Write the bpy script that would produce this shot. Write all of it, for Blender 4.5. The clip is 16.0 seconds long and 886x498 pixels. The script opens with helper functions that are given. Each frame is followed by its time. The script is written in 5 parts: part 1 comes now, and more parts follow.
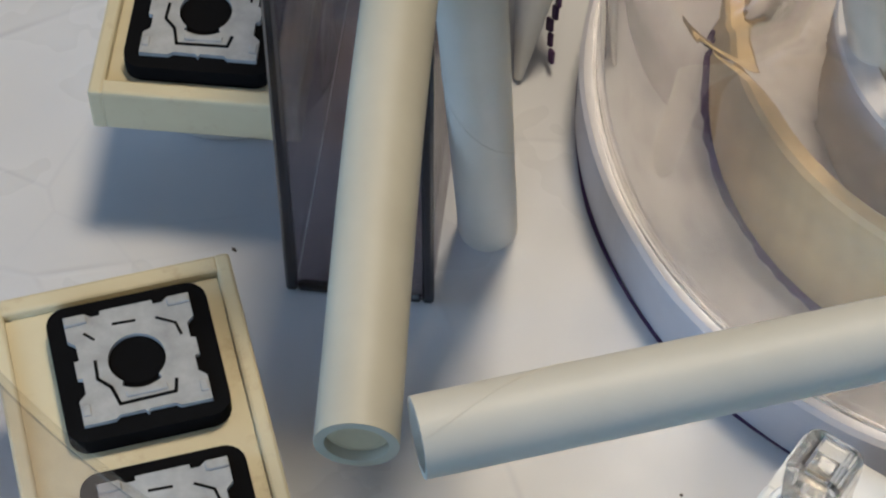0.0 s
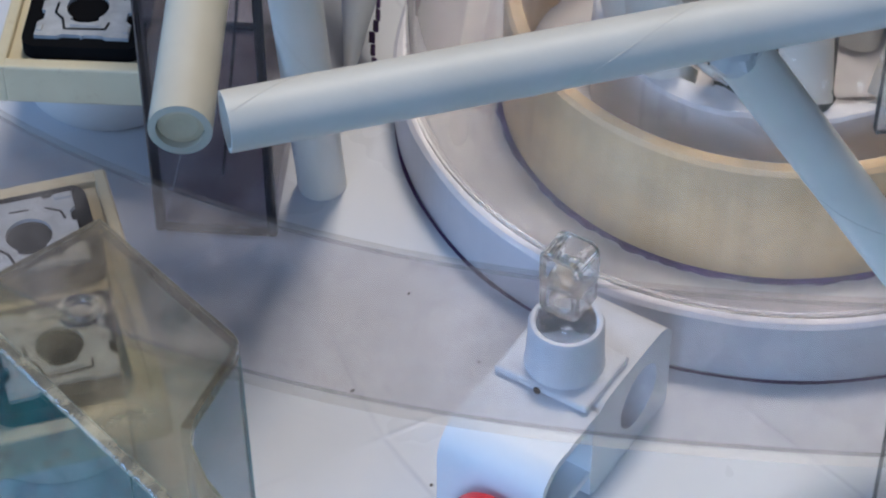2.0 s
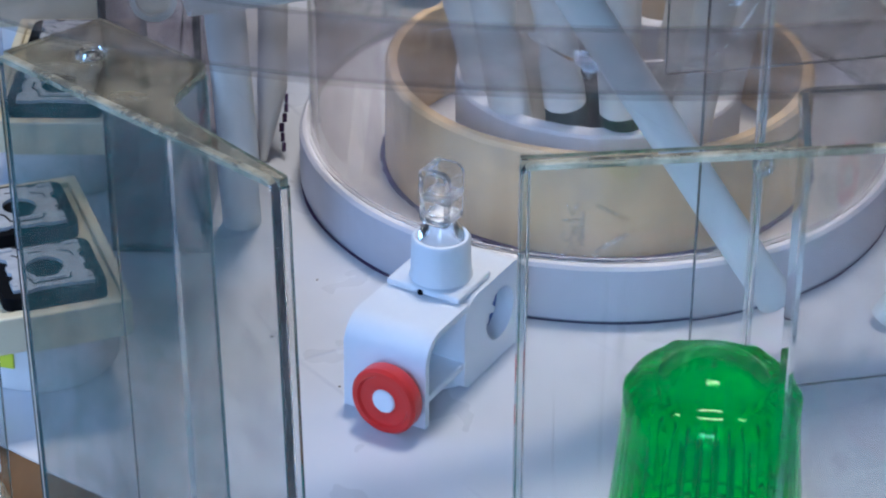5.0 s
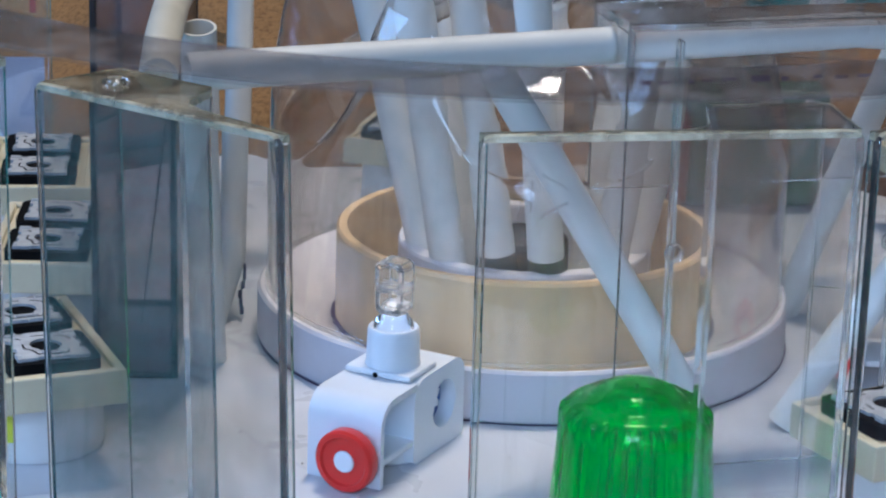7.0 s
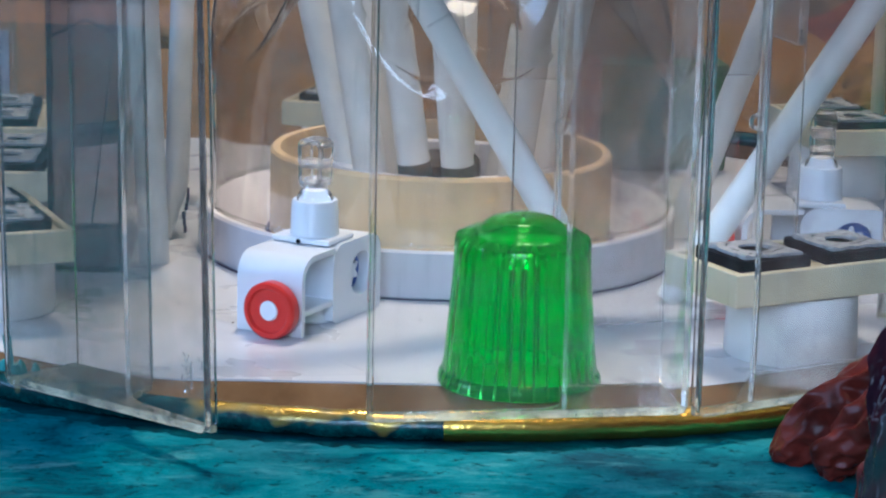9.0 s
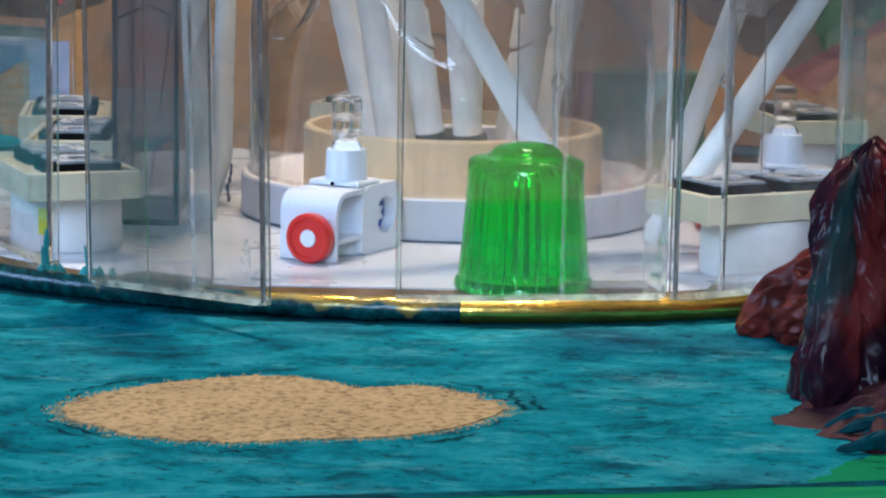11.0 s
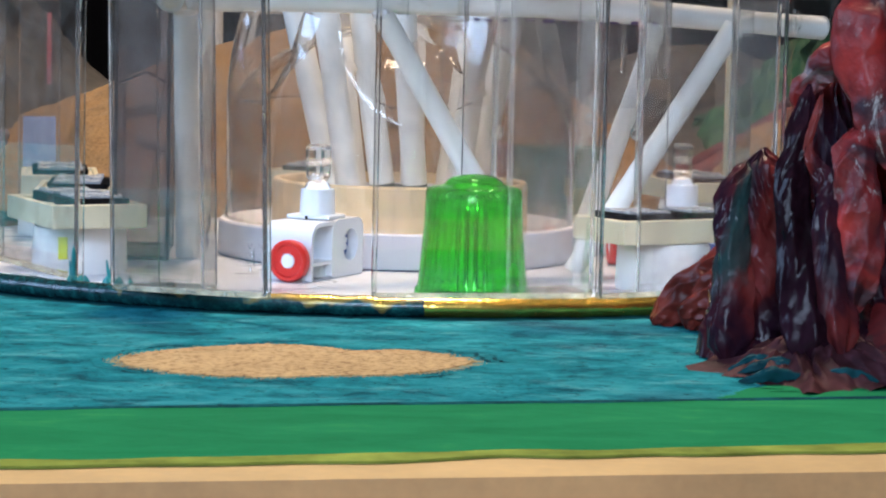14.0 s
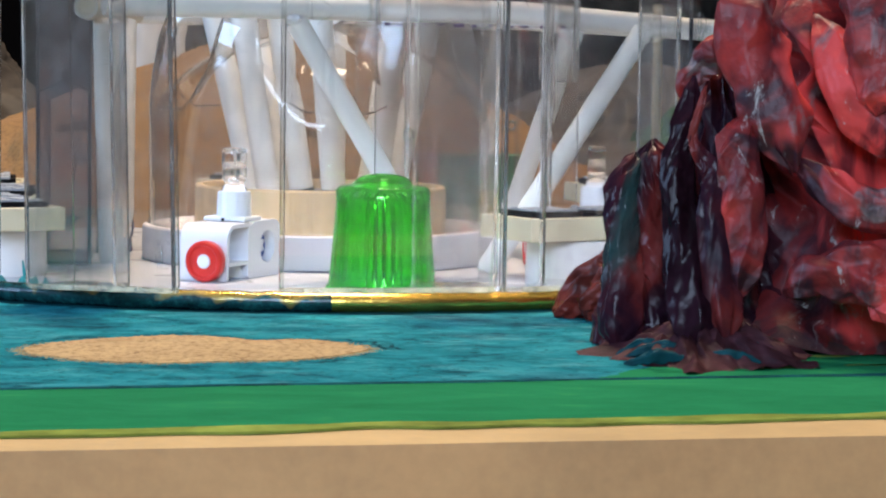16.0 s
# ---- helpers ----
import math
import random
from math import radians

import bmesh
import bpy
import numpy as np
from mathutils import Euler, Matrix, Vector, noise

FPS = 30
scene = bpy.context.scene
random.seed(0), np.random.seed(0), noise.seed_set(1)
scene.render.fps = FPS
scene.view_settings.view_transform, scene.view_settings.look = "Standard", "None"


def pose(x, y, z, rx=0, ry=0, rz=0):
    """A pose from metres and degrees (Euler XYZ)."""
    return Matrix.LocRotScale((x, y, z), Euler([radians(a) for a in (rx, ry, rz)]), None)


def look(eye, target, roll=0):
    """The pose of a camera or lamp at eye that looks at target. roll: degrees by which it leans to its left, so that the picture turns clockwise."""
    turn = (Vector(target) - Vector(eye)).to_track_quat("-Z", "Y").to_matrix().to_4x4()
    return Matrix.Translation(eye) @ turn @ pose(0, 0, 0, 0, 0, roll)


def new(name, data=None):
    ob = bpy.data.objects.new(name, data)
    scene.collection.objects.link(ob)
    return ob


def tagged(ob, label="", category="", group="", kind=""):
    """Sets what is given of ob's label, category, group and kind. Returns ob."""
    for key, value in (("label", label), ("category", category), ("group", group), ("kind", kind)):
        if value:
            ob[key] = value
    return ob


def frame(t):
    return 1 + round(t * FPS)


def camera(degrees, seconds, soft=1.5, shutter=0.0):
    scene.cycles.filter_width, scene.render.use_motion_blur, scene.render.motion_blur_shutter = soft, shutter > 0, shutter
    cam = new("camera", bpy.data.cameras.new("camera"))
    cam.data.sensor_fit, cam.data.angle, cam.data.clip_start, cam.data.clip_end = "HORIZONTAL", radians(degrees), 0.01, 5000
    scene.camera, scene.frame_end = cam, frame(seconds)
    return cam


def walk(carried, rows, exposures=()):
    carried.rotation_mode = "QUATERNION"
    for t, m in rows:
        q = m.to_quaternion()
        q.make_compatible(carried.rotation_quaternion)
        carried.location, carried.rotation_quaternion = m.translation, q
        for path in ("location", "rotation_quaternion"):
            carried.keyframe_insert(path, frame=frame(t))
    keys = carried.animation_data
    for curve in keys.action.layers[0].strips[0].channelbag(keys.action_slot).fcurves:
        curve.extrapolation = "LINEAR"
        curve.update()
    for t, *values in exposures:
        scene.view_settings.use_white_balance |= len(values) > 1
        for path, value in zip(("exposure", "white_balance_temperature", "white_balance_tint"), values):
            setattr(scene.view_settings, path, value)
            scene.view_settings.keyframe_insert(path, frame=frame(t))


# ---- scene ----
MM = 0.001
# lamp strengths in watts, and the picture's brightness and white balance along the way
CEIL, WIN, WIN2 = 44.0, 40.0, 44.0
EXPOSURES = [(0,-1.05,6050,9),(1,-1.05,5900,10),(2,-0.95,5200,13),(3,-0.98,4850,15),(4,-0.95,4850,15),(6.5,-0.84,5050,14),(8,-0.6,5300,14),(9.5,-0.5,5500,13),(12,-0.17,5880,14),(15,0.1,6400,19),(16,0.1,6400,18)]
cam = camera(20.147, 16.0, soft=2.2)
PATH = [
    (0.0, look((-0.05590, -0.06593, 0.22208), (-0.08594, 0.15567, -0.10957), 0.31)),
    (0.5, look((-0.04626, -0.08620, 0.22321), (-0.07661, 0.14912, -0.09883), 0.63)),
    (0.6, look((-0.04545, -0.09055, 0.22329), (-0.07483, 0.14782, -0.09657), 0.60)),
    (1.0, look((-0.04065, -0.10925, 0.22601), (-0.07044, 0.14233, -0.08354), -0.14)),
    (1.5, look((-0.03954, -0.12987, 0.22472), (-0.06557, 0.13735, -0.07180), 0.36)),
    (2.0, look((-0.03137, -0.15129, 0.22584), (-0.06022, 0.13138, -0.05570), -0.07)),
    (2.5, look((-0.02987, -0.17373, 0.22241), (-0.05536, 0.12297, -0.04466), -0.41)),
    (3.0, look((-0.02521, -0.19122, 0.21986), (-0.05150, 0.11660, -0.03421), -0.42)),
    (3.5, look((-0.02163, -0.20767, 0.21612), (-0.04383, 0.11041, -0.02541), 0.26)),
    (5.8, look((-0.02865, -0.30919, 0.19037), (-0.03881, 0.05193, 0.01864), 0.67)),
    (6.0, look((-0.03069, -0.31680, 0.18660), (-0.03915, 0.04765, 0.02198), 1.14)),
    (6.5, look((-0.03135, -0.33555, 0.17281), (-0.03455, 0.03663, 0.02627), 1.16)),
    (7.0, look((-0.03119, -0.35050, 0.15954), (-0.02939, 0.03114, 0.03978), 1.57)),
    (7.4, look((-0.02428, -0.36201, 0.15304), (-0.02089, 0.02514, 0.05251), 2.16)),
    (7.5, look((-0.02414, -0.36564, 0.15292), (-0.02000, 0.02259, 0.05669), 2.20)),
    (7.8, look((-0.02477, -0.37706, 0.14948), (-0.01878, 0.01331, 0.06245), 2.37)),
    (8.0, look((-0.02439, -0.38392, 0.14219), (-0.01547, 0.00607, 0.05368), 2.35)),
    (8.2, look((-0.02345, -0.38957, 0.13657), (-0.01331, 0.00048, 0.04848), 1.95)),
    (8.6, look((-0.02044, -0.40209, 0.12782), (-0.01325, -0.01197, 0.03974), 1.72)),
    (9.0, look((-0.01697, -0.41377, 0.11539), (-0.01366, -0.02341, 0.02818), 1.27)),
    (9.5, look((-0.01665, -0.42728, 0.10262), (-0.01478, -0.03520, 0.02343), 1.17)),
    (12.0, look((-0.02590, -0.54090, 0.08312), (-0.01770, -0.14501, 0.02647), 0.76)),
    (12.5, look((-0.02960, -0.55626, 0.08039), (-0.01611, -0.15996, 0.02782), 0.92)),
    (13.0, look((-0.03470, -0.56826, 0.07279), (-0.01824, -0.17140, 0.02555), 1.20)),
    (13.5, look((-0.03786, -0.58102, 0.06930), (-0.01678, -0.18388, 0.02651), 1.06)),
    (14.0, look((-0.04270, -0.59892, 0.06556), (-0.01907, -0.20125, 0.02951), 1.28)),
    (14.5, look((-0.04165, -0.61181, 0.06328), (-0.01752, -0.21367, 0.03323), 1.21)),
    (15.0, look((-0.04228, -0.62490, 0.06219), (-0.01828, -0.22644, 0.03667), 0.90)),
    (15.5, look((-0.03839, -0.62420, 0.05770), (-0.01466, -0.22559, 0.03432), 0.80)),
    (16.0, look((-0.02624, -0.61377, 0.05746), (0.00057, -0.21581, 0.02732), 0.81)),
]
walk(cam, PATH, EXPOSURES)
scene.cycles.transparent_max_bounces = 64
scene.cycles.max_bounces = 28
scene.cycles.transmission_bounces = 28
scene.cycles.glossy_bounces = 8

# ---------------------------------------------------------------- world and lamps
world = bpy.data.worlds.new("world")
scene.world = world
world.use_nodes = True
world.node_tree.nodes["Background"].inputs[0].default_value = (0.75, 0.85, 1.0, 1)
world.node_tree.nodes["Background"].inputs[1].default_value = 0.05


def area(name, eye, target, w, h, watts, col):
    data = bpy.data.lights.new(name, "AREA")
    data.shape, data.size, data.size_y, data.energy, data.color = "RECTANGLE", w, h, watts, col
    ob = new(name, data)
    ob.matrix_world = look(eye, target)
    return ob


area("ceiling_lamp_light", (0.05, 0.52, 1.66), (0.0, 0.10, 0.0), 0.32, 0.32, CEIL, (1.0, 0.82, 0.57))
area("window_light", (-2.385, -0.35, 0.95), (0.0, -0.05, 0.1), 1.1, 1.0, WIN, (0.42, 0.67, 1.0))
area("window_light", (-0.35, -2.385, 1.0), (0.0, 0.0, 0.1), 0.9, 0.95, WIN2, (0.58, 0.775, 1.0))


# ---------------------------------------------------------------- material kit
class Kit:
    """A node material: Principled with a few procedural inputs in object space, in millimetres."""

    def __init__(self, name, coord="Object"):
        self.m = bpy.data.materials.new(name)
        self.m.use_nodes = True
        self.t = self.m.node_tree
        self.b = self.t.nodes["Principled BSDF"]
        self.out = self.t.nodes["Material Output"]
        self.co = self.node("ShaderNodeTexCoord").outputs[coord]
        mp = self.node("ShaderNodeMapping")
        mp.inputs["Scale"].default_value = (1000, 1000, 1000)
        self.link(self.co, mp.inputs["Vector"])
        self.co = mp.outputs["Vector"]

    def node(self, kind):
        return self.t.nodes.new(kind)

    def link(self, a, b):
        self.t.links.new(a, b)

    def scaled(self, s):
        mp = self.node("ShaderNodeMapping")
        mp.inputs["Scale"].default_value = s
        self.link(self.co, mp.inputs["Vector"])
        return mp.outputs["Vector"]

    def noise(self, scale, detail=4, rough=0.55, stretch=None, dist=0.0):
        n = self.node("ShaderNodeTexNoise")
        n.inputs["Scale"].default_value = scale
        n.inputs["Detail"].default_value = detail
        n.inputs["Roughness"].default_value = rough
        n.inputs["Distortion"].default_value = dist
        self.link(self.scaled(stretch) if stretch else self.co, n.inputs["Vector"])
        return n.outputs["Fac"]

    def ramp(self, fac, stops, mode="LINEAR"):
        r = self.node("ShaderNodeValToRGB")
        r.color_ramp.interpolation = mode
        e = r.color_ramp.elements
        while len(e) < len(stops):
            e.new(0.5)
        for el, (p, c) in zip(e, stops):
            el.position = p
            el.color = (*c, 1) if len(c) == 3 else c
        self.link(fac, r.inputs["Fac"])
        return r.outputs["Color"]

    def mix(self, fac, a, b, blend="MIX"):
        n = self.node("ShaderNodeMix")
        n.data_type, n.blend_type = "RGBA", blend
        for s, v in ((n.inputs["Factor"], fac), (n.inputs["A"], a), (n.inputs["B"], b)):
            if isinstance(v, (int, float)):
                s.default_value = v
            elif isinstance(v, tuple):
                s.default_value = (*v, 1)
            else:
                self.link(v, s)
        return n.outputs["Result"]

    def math(self, op, a, b=0.0):
        n = self.node("ShaderNodeMath")
        n.operation = op
        for s, v in zip(n.inputs, (a, b)):
            if isinstance(v, (int, float)):
                s.default_value = v
            else:
                self.link(v, s)
        return n.outputs[0]

    def bump(self, height, strength=0.3, dist=0.0002):
        n = self.node("ShaderNodeBump")
        n.inputs["Strength"].default_value = strength
        n.inputs["Distance"].default_value = dist
        self.link(height, n.inputs["Height"])
        self.link(n.outputs["Normal"], self.b.inputs["Normal"])

    def set(self, **kw):
        for k, v in kw.items():
            s = self.b.inputs[k.replace("_", " ")]
            if isinstance(v, (int, float)):
                s.default_value = v
            elif isinstance(v, tuple):
                s.default_value = v if s.type == "VECTOR" else (*v, 1)
            else:
                self.link(v, s)
        return self


def plain(name, col, rough=0.45, var=0.12, grain=0.6, big=0.05, bump=0.15, **kw):
    """Paint, plastic or paper with faint stains, grain and relief."""
    k = Kit(name)
    dark = tuple(c * (1 - var) for c in col)
    lite = tuple(min(1, c * (1 + var * 0.4)) for c in col)
    base = k.ramp(k.noise(big, 5), [(0.3, dark), (0.7, lite)])
    fine = k.noise(grain, 3)
    base = k.mix(0.25, base, k.ramp(fine, [(0.3, dark), (0.7, lite)]))
    k.set(Base_Color=base, Roughness=k.math("ADD", k.math("MULTIPLY", fine, 0.15), rough - 0.07), **kw)
    k.bump(fine, bump, 0.0001)
    return k.m


def clear(name, tint, gloss=1.0, rough=0.02, haze=0.0, film=(0.55, 0.52, 0.5)):
    """Thin clear plastic: lets light straight through, with Fresnel gloss and a little dust and scratches."""
    k = Kit(name)
    t = k.t
    tr = k.node("ShaderNodeBsdfTransparent")
    tr.inputs["Color"].default_value = (*tint, 1)
    gl = k.node("ShaderNodeBsdfGlossy")
    gl.inputs["Roughness"].default_value = rough
    gl.inputs["Color"].default_value = (0.9, 0.9, 0.9, 1)
    lw = k.node("ShaderNodeLayerWeight")
    lw.inputs["Blend"].default_value = 0.5
    edge = k.math("POWER", lw.outputs["Facing"], 4.0)
    mx = k.node("ShaderNodeMixShader")
    k.link(k.math("ADD", k.math("MULTIPLY", edge, 0.45 * gloss), 0.018 * gloss), mx.inputs["Fac"])
    k.link(tr.outputs[0], mx.inputs[1])
    k.link(gl.outputs[0], mx.inputs[2])
    df = k.node("ShaderNodeBsdfDiffuse")
    df.inputs["Color"].default_value = (*film, 1)
    dust = k.ramp(k.noise(0.12, 6, 0.65), [(0.42, (haze * 0.3,) * 3), (0.8, (haze * 2.2,) * 3)])
    scr = k.ramp(k.noise(0.35, 2, 0.5, (1.0, 1.0, 0.06), 1.5), [(0.66, (0,) * 3), (0.72, (min(0.05, haze * 3),) * 3)])
    m2 = k.node("ShaderNodeMixShader")
    k.link(k.math("ADD", dust, scr), m2.inputs["Fac"])
    k.link(mx.outputs[0], m2.inputs[1])
    k.link(df.outputs[0], m2.inputs[2])
    k.link(m2.outputs[0], k.out.inputs["Surface"])
    return k.m


def pane(name, tint, rough=0.0, haze=0.0, film=(0.6, 0.58, 0.56), ior=1.52):
    """Solid clear plastic that bends light, with a little dust, smudges and scratches on it."""
    k = Kit(name)
    k.set(Base_Color=tint, Transmission_Weight=1.0, Roughness=rough, IOR=ior)
    if haze:
        df = k.node("ShaderNodeBsdfDiffuse")
        df.inputs["Color"].default_value = (*film, 1)
        dust = k.ramp(k.noise(0.12, 6, 0.65), [(0.42, (haze * 0.3,) * 3), (0.8, (haze * 2.2,) * 3)])
        scr = k.ramp(k.noise(0.35, 2, 0.5, (1.0, 1.0, 0.06), 1.5), [(0.66, (0,) * 3), (0.72, (min(0.05, haze * 3),) * 3)])
        mx = k.node("ShaderNodeMixShader")
        k.link(k.math("ADD", dust, scr), mx.inputs["Fac"])
        k.link(k.b.outputs[0], mx.inputs[1])
        k.link(df.outputs[0], mx.inputs[2])
        k.link(mx.outputs[0], k.out.inputs["Surface"])
    return k.m


CLEAR = pane("clear_plastic", (0.962, 0.956, 0.945), 0.0, 0.022)
# Haze is smudges plus a pale film painted in for the window's reflection.
LID = clear("hazy_ring_plastic", (0.89, 0.875, 0.88), 1.9, 0.05, 0.085, (0.66, 0.63, 0.64))
LID_EDGE = clear("lid_edge_plastic", (0.93, 0.92, 0.91), 0.3, 0.2, 0.05)
SMOKE = clear("smoked_plastic", (0.87, 0.845, 0.86), 1.0, 0.05, 0.17, (0.36, 0.33, 0.35))


def edge_plastic(name, col, trans, rough=0.08):
    k = Kit(name)
    k.set(Base_Color=col, Transmission_Weight=trans, Roughness=rough, IOR=1.49)
    k.bump(k.noise(0.5, 3), 0.1, 0.0001)
    return k.m


DUSTY = pane("dusty_clear_plastic", (0.885, 0.87, 0.855), 0.0, 0.085, (0.31, 0.275, 0.245))
EDGE_CLEAR = pane("clear_cut_edge", (0.95, 0.95, 0.93), 0.01, 0.03)
# The pale film on EDGE and AMBER stands in for light scattered in the edges.
EDGE = pane("clear_plastic_edge", (0.93, 0.925, 0.89), 0.05, 0.13, (0.74, 0.73, 0.68))
AMBER = pane("amber_plastic_edge", (0.90, 0.86, 0.72), 0.12, 0.5, (0.82, 0.75, 0.54))
YELLOWED = pane("yellowed_plastic", (0.88, 0.82, 0.66), 0.03, 0.23, (0.54, 0.48, 0.35))
SMOKE_EDGE = edge_plastic("smoked_plastic_edge", (0.035, 0.03, 0.034), 0.2, 0.2)
BOTTLE = pane("bottle_plastic", (0.845, 0.82, 0.79), 0.0, 0.075, (0.46, 0.41, 0.37), 1.5)
GLASS = pane("clear_nozzle_plastic", (0.95, 0.945, 0.94), 0.02, 0.02)
MOULDED = pane("moulded_plastic", (0.98, 0.98, 0.97), 0.03, 0.09, (0.75, 0.75, 0.74))

WHITE_PLASTIC = plain("white_plastic", (0.72, 0.735, 0.765), 0.34, 0.05, 0.8, 0.06, 0.06, Subsurface_Weight=0.1, Subsurface_Radius=(0.002, 0.002, 0.002))
CAP_WHITE = plain("cap_plastic", (0.72, 0.71, 0.69), 0.4, 0.08)


def cream_material():
    """Yellowed cream plastic with rusty stains in patches."""
    k = Kit("cream_plastic")
    base = k.ramp(k.noise(0.05, 5), [(0.3, (0.59, 0.51, 0.33)), (0.7, (0.70, 0.63, 0.445))])
    rust = k.ramp(k.noise(0.16, 5, 0.7), [(0.57, (0, 0, 0)), (0.74, (1, 1, 1))])
    base = k.mix(k.math("MULTIPLY", rust, 0.45), base, (0.34, 0.19, 0.07))
    k.set(Base_Color=base, Roughness=0.42)
    k.bump(k.noise(0.7, 3), 0.1, 0.0001)
    return k.m


CREAM = cream_material()
BLACK = plain("black_plastic", (0.008, 0.008, 0.009), 0.9, 0.3, Specular_IOR_Level=0.03)
PLATE = plain("white_foam", (0.58, 0.565, 0.60), 0.6, 0.1, 0.5, 0.04, 0.2)
GREY = plain("grey_plastic", (0.42, 0.425, 0.43), 0.7, 0.28, 0.9, 0.4, 0.15, Specular_IOR_Level=0.1)
RED_PLASTIC = plain("red_plastic", (0.62, 0.025, 0.018), 0.33, 0.1)
BLUE_PLASTIC = plain("blue_plastic", (0.03, 0.09, 0.34), 0.4, 0.15)
YELLOW = plain("yellow_sticker", (0.65, 0.68, 0.03), 0.5, 0.1)
GLUE_WHITE = plain("white_glue", (0.70, 0.70, 0.70), 0.25, 0.15)
SEAM = plain("paper_seam", (0.74, 0.72, 0.66), 0.6, 0.1)
GLUE = plain("dried_glue", (0.72, 0.62, 0.43), 0.4, 0.2)
GREYWHITE = plain("pale_card", (0.62, 0.62, 0.66), 0.6, 0.15)
SPECK = plain("grey_brown_speck", (0.10, 0.085, 0.075), 0.7)
PEN = plain("faded_purple_pen", (0.10, 0.05, 0.14), 0.5, 0.6, 0.4, 0.15)
PURPLE = plain("purple_ink", (0.075, 0.03, 0.10), 0.5, 0.4)
DARK_END = plain("dark_felt", (0.028, 0.03, 0.03), 0.9, 0.4, 1.5)
DARK_WRAP = plain("dark_green_wrap", (0.035, 0.05, 0.042), 0.7, 0.3, 0.6)
TEAL_PAINT = plain("teal_paint", (0.016, 0.30, 0.30), 0.4, 0.5, 0.5, 0.2, 0.4)
LIP_PAINT = plain("dark_teal_paint", (0.006, 0.075, 0.09), 0.6, 0.8, 0.4, 0.15, 0.5, Specular_IOR_Level=0.1)


def crease_lines(k, size, seed, width):
    """Straight fold lines: the cell borders of a coarse pattern."""
    mp = k.node("ShaderNodeMapping")
    mp.inputs["Location"].default_value = (seed, seed * 1.7, 0)
    mp.inputs["Scale"].default_value = (1, 1, 0)
    k.link(k.co, mp.inputs["Vector"])
    v = k.node("ShaderNodeTexVoronoi")
    v.feature, v.voronoi_dimensions = "DISTANCE_TO_EDGE", "2D"
    v.inputs["Scale"].default_value = 1.0 / size
    k.link(mp.outputs["Vector"], v.inputs["Vector"])
    return k.ramp(v.outputs["Distance"], [(0.0, (1, 1, 1)), (width / size, (0, 0, 0))])


def paper_material():
    k = Kit("white_paper")
    base = k.ramp(k.noise(0.018, 4), [(0.3, (0.58, 0.59, 0.63)), (0.7, (0.68, 0.68, 0.71))])
    l1 = crease_lines(k, 48.0, 13.0, 0.55)
    l2 = crease_lines(k, 31.0, 71.0, 0.4)
    soft = crease_lines(k, 48.0, 13.0, 9.0)
    line = k.math("ADD", k.math("MULTIPLY", l1, k.ramp(k.noise(0.03, 2), [(0.42, (0, 0, 0)), (0.58, (1, 1, 1))])), k.math("MULTIPLY", l2, k.ramp(k.noise(0.021, 2), [(0.5, (0, 0, 0)), (0.62, (0.8, 0.8, 0.8))])))
    base = k.mix(k.math("MULTIPLY", line, 0.45), base, (0.40, 0.41, 0.48))
    k.set(Base_Color=base, Roughness=k.ramp(k.noise(0.05, 3), [(0.3, (0.22,) * 3), (0.7, (0.40,) * 3)]))
    k.bump(k.math("ADD", k.math("ADD", k.noise(0.035, 3), k.math("MULTIPLY", soft, 0.30)), k.math("MULTIPLY", line, 0.08)), 0.45, 0.0016)
    return k.m


def straw_material(name="white_paper_straw", dark=(0.68, 0.665, 0.61), lite=(0.77, 0.755, 0.705)):
    k = Kit(name)
    sep = k.node("ShaderNodeSeparateXYZ")
    k.link(k.co, sep.inputs[0])
    turn = k.math("DIVIDE", k.math("ARCTAN2", sep.outputs[1], sep.outputs[0]), 2 * math.pi)
    f = k.math("FRACT", k.math("ADD", turn, k.math("DIVIDE", sep.outputs[2], -41.0)))
    seam = k.math("LESS_THAN", f, 0.018)
    base = k.ramp(k.noise(0.06, 4), [(0.3, dark), (0.7, lite)])
    base = k.mix(k.math("MULTIPLY", seam, 0.02), base, (0.5, 0.48, 0.44))
    k.set(Base_Color=base, Roughness=0.5)
    k.bump(k.math("SUBTRACT", k.math("MULTIPLY", k.noise(0.9, 3), 0.3), seam), 0.25, 0.00025)
    return k.m


def wood_material():
    k = Kit("pale_wood")
    g = k.noise(0.5, 4, 0.6, (1.0, 1.0, 0.05))
    base = k.ramp(g, [(0.25, (0.46, 0.31, 0.15)), (0.5, (0.58, 0.41, 0.22)), (0.8, (0.66, 0.49, 0.28))])
    base = k.mix(0.35, base, k.ramp(k.noise(0.05, 3), [(0.3, (0.48, 0.34, 0.18)), (0.7, (0.66, 0.50, 0.30))]))
    k.set(Base_Color=base, Roughness=0.55)
    k.bump(g, 0.2, 0.0002)
    return k.m


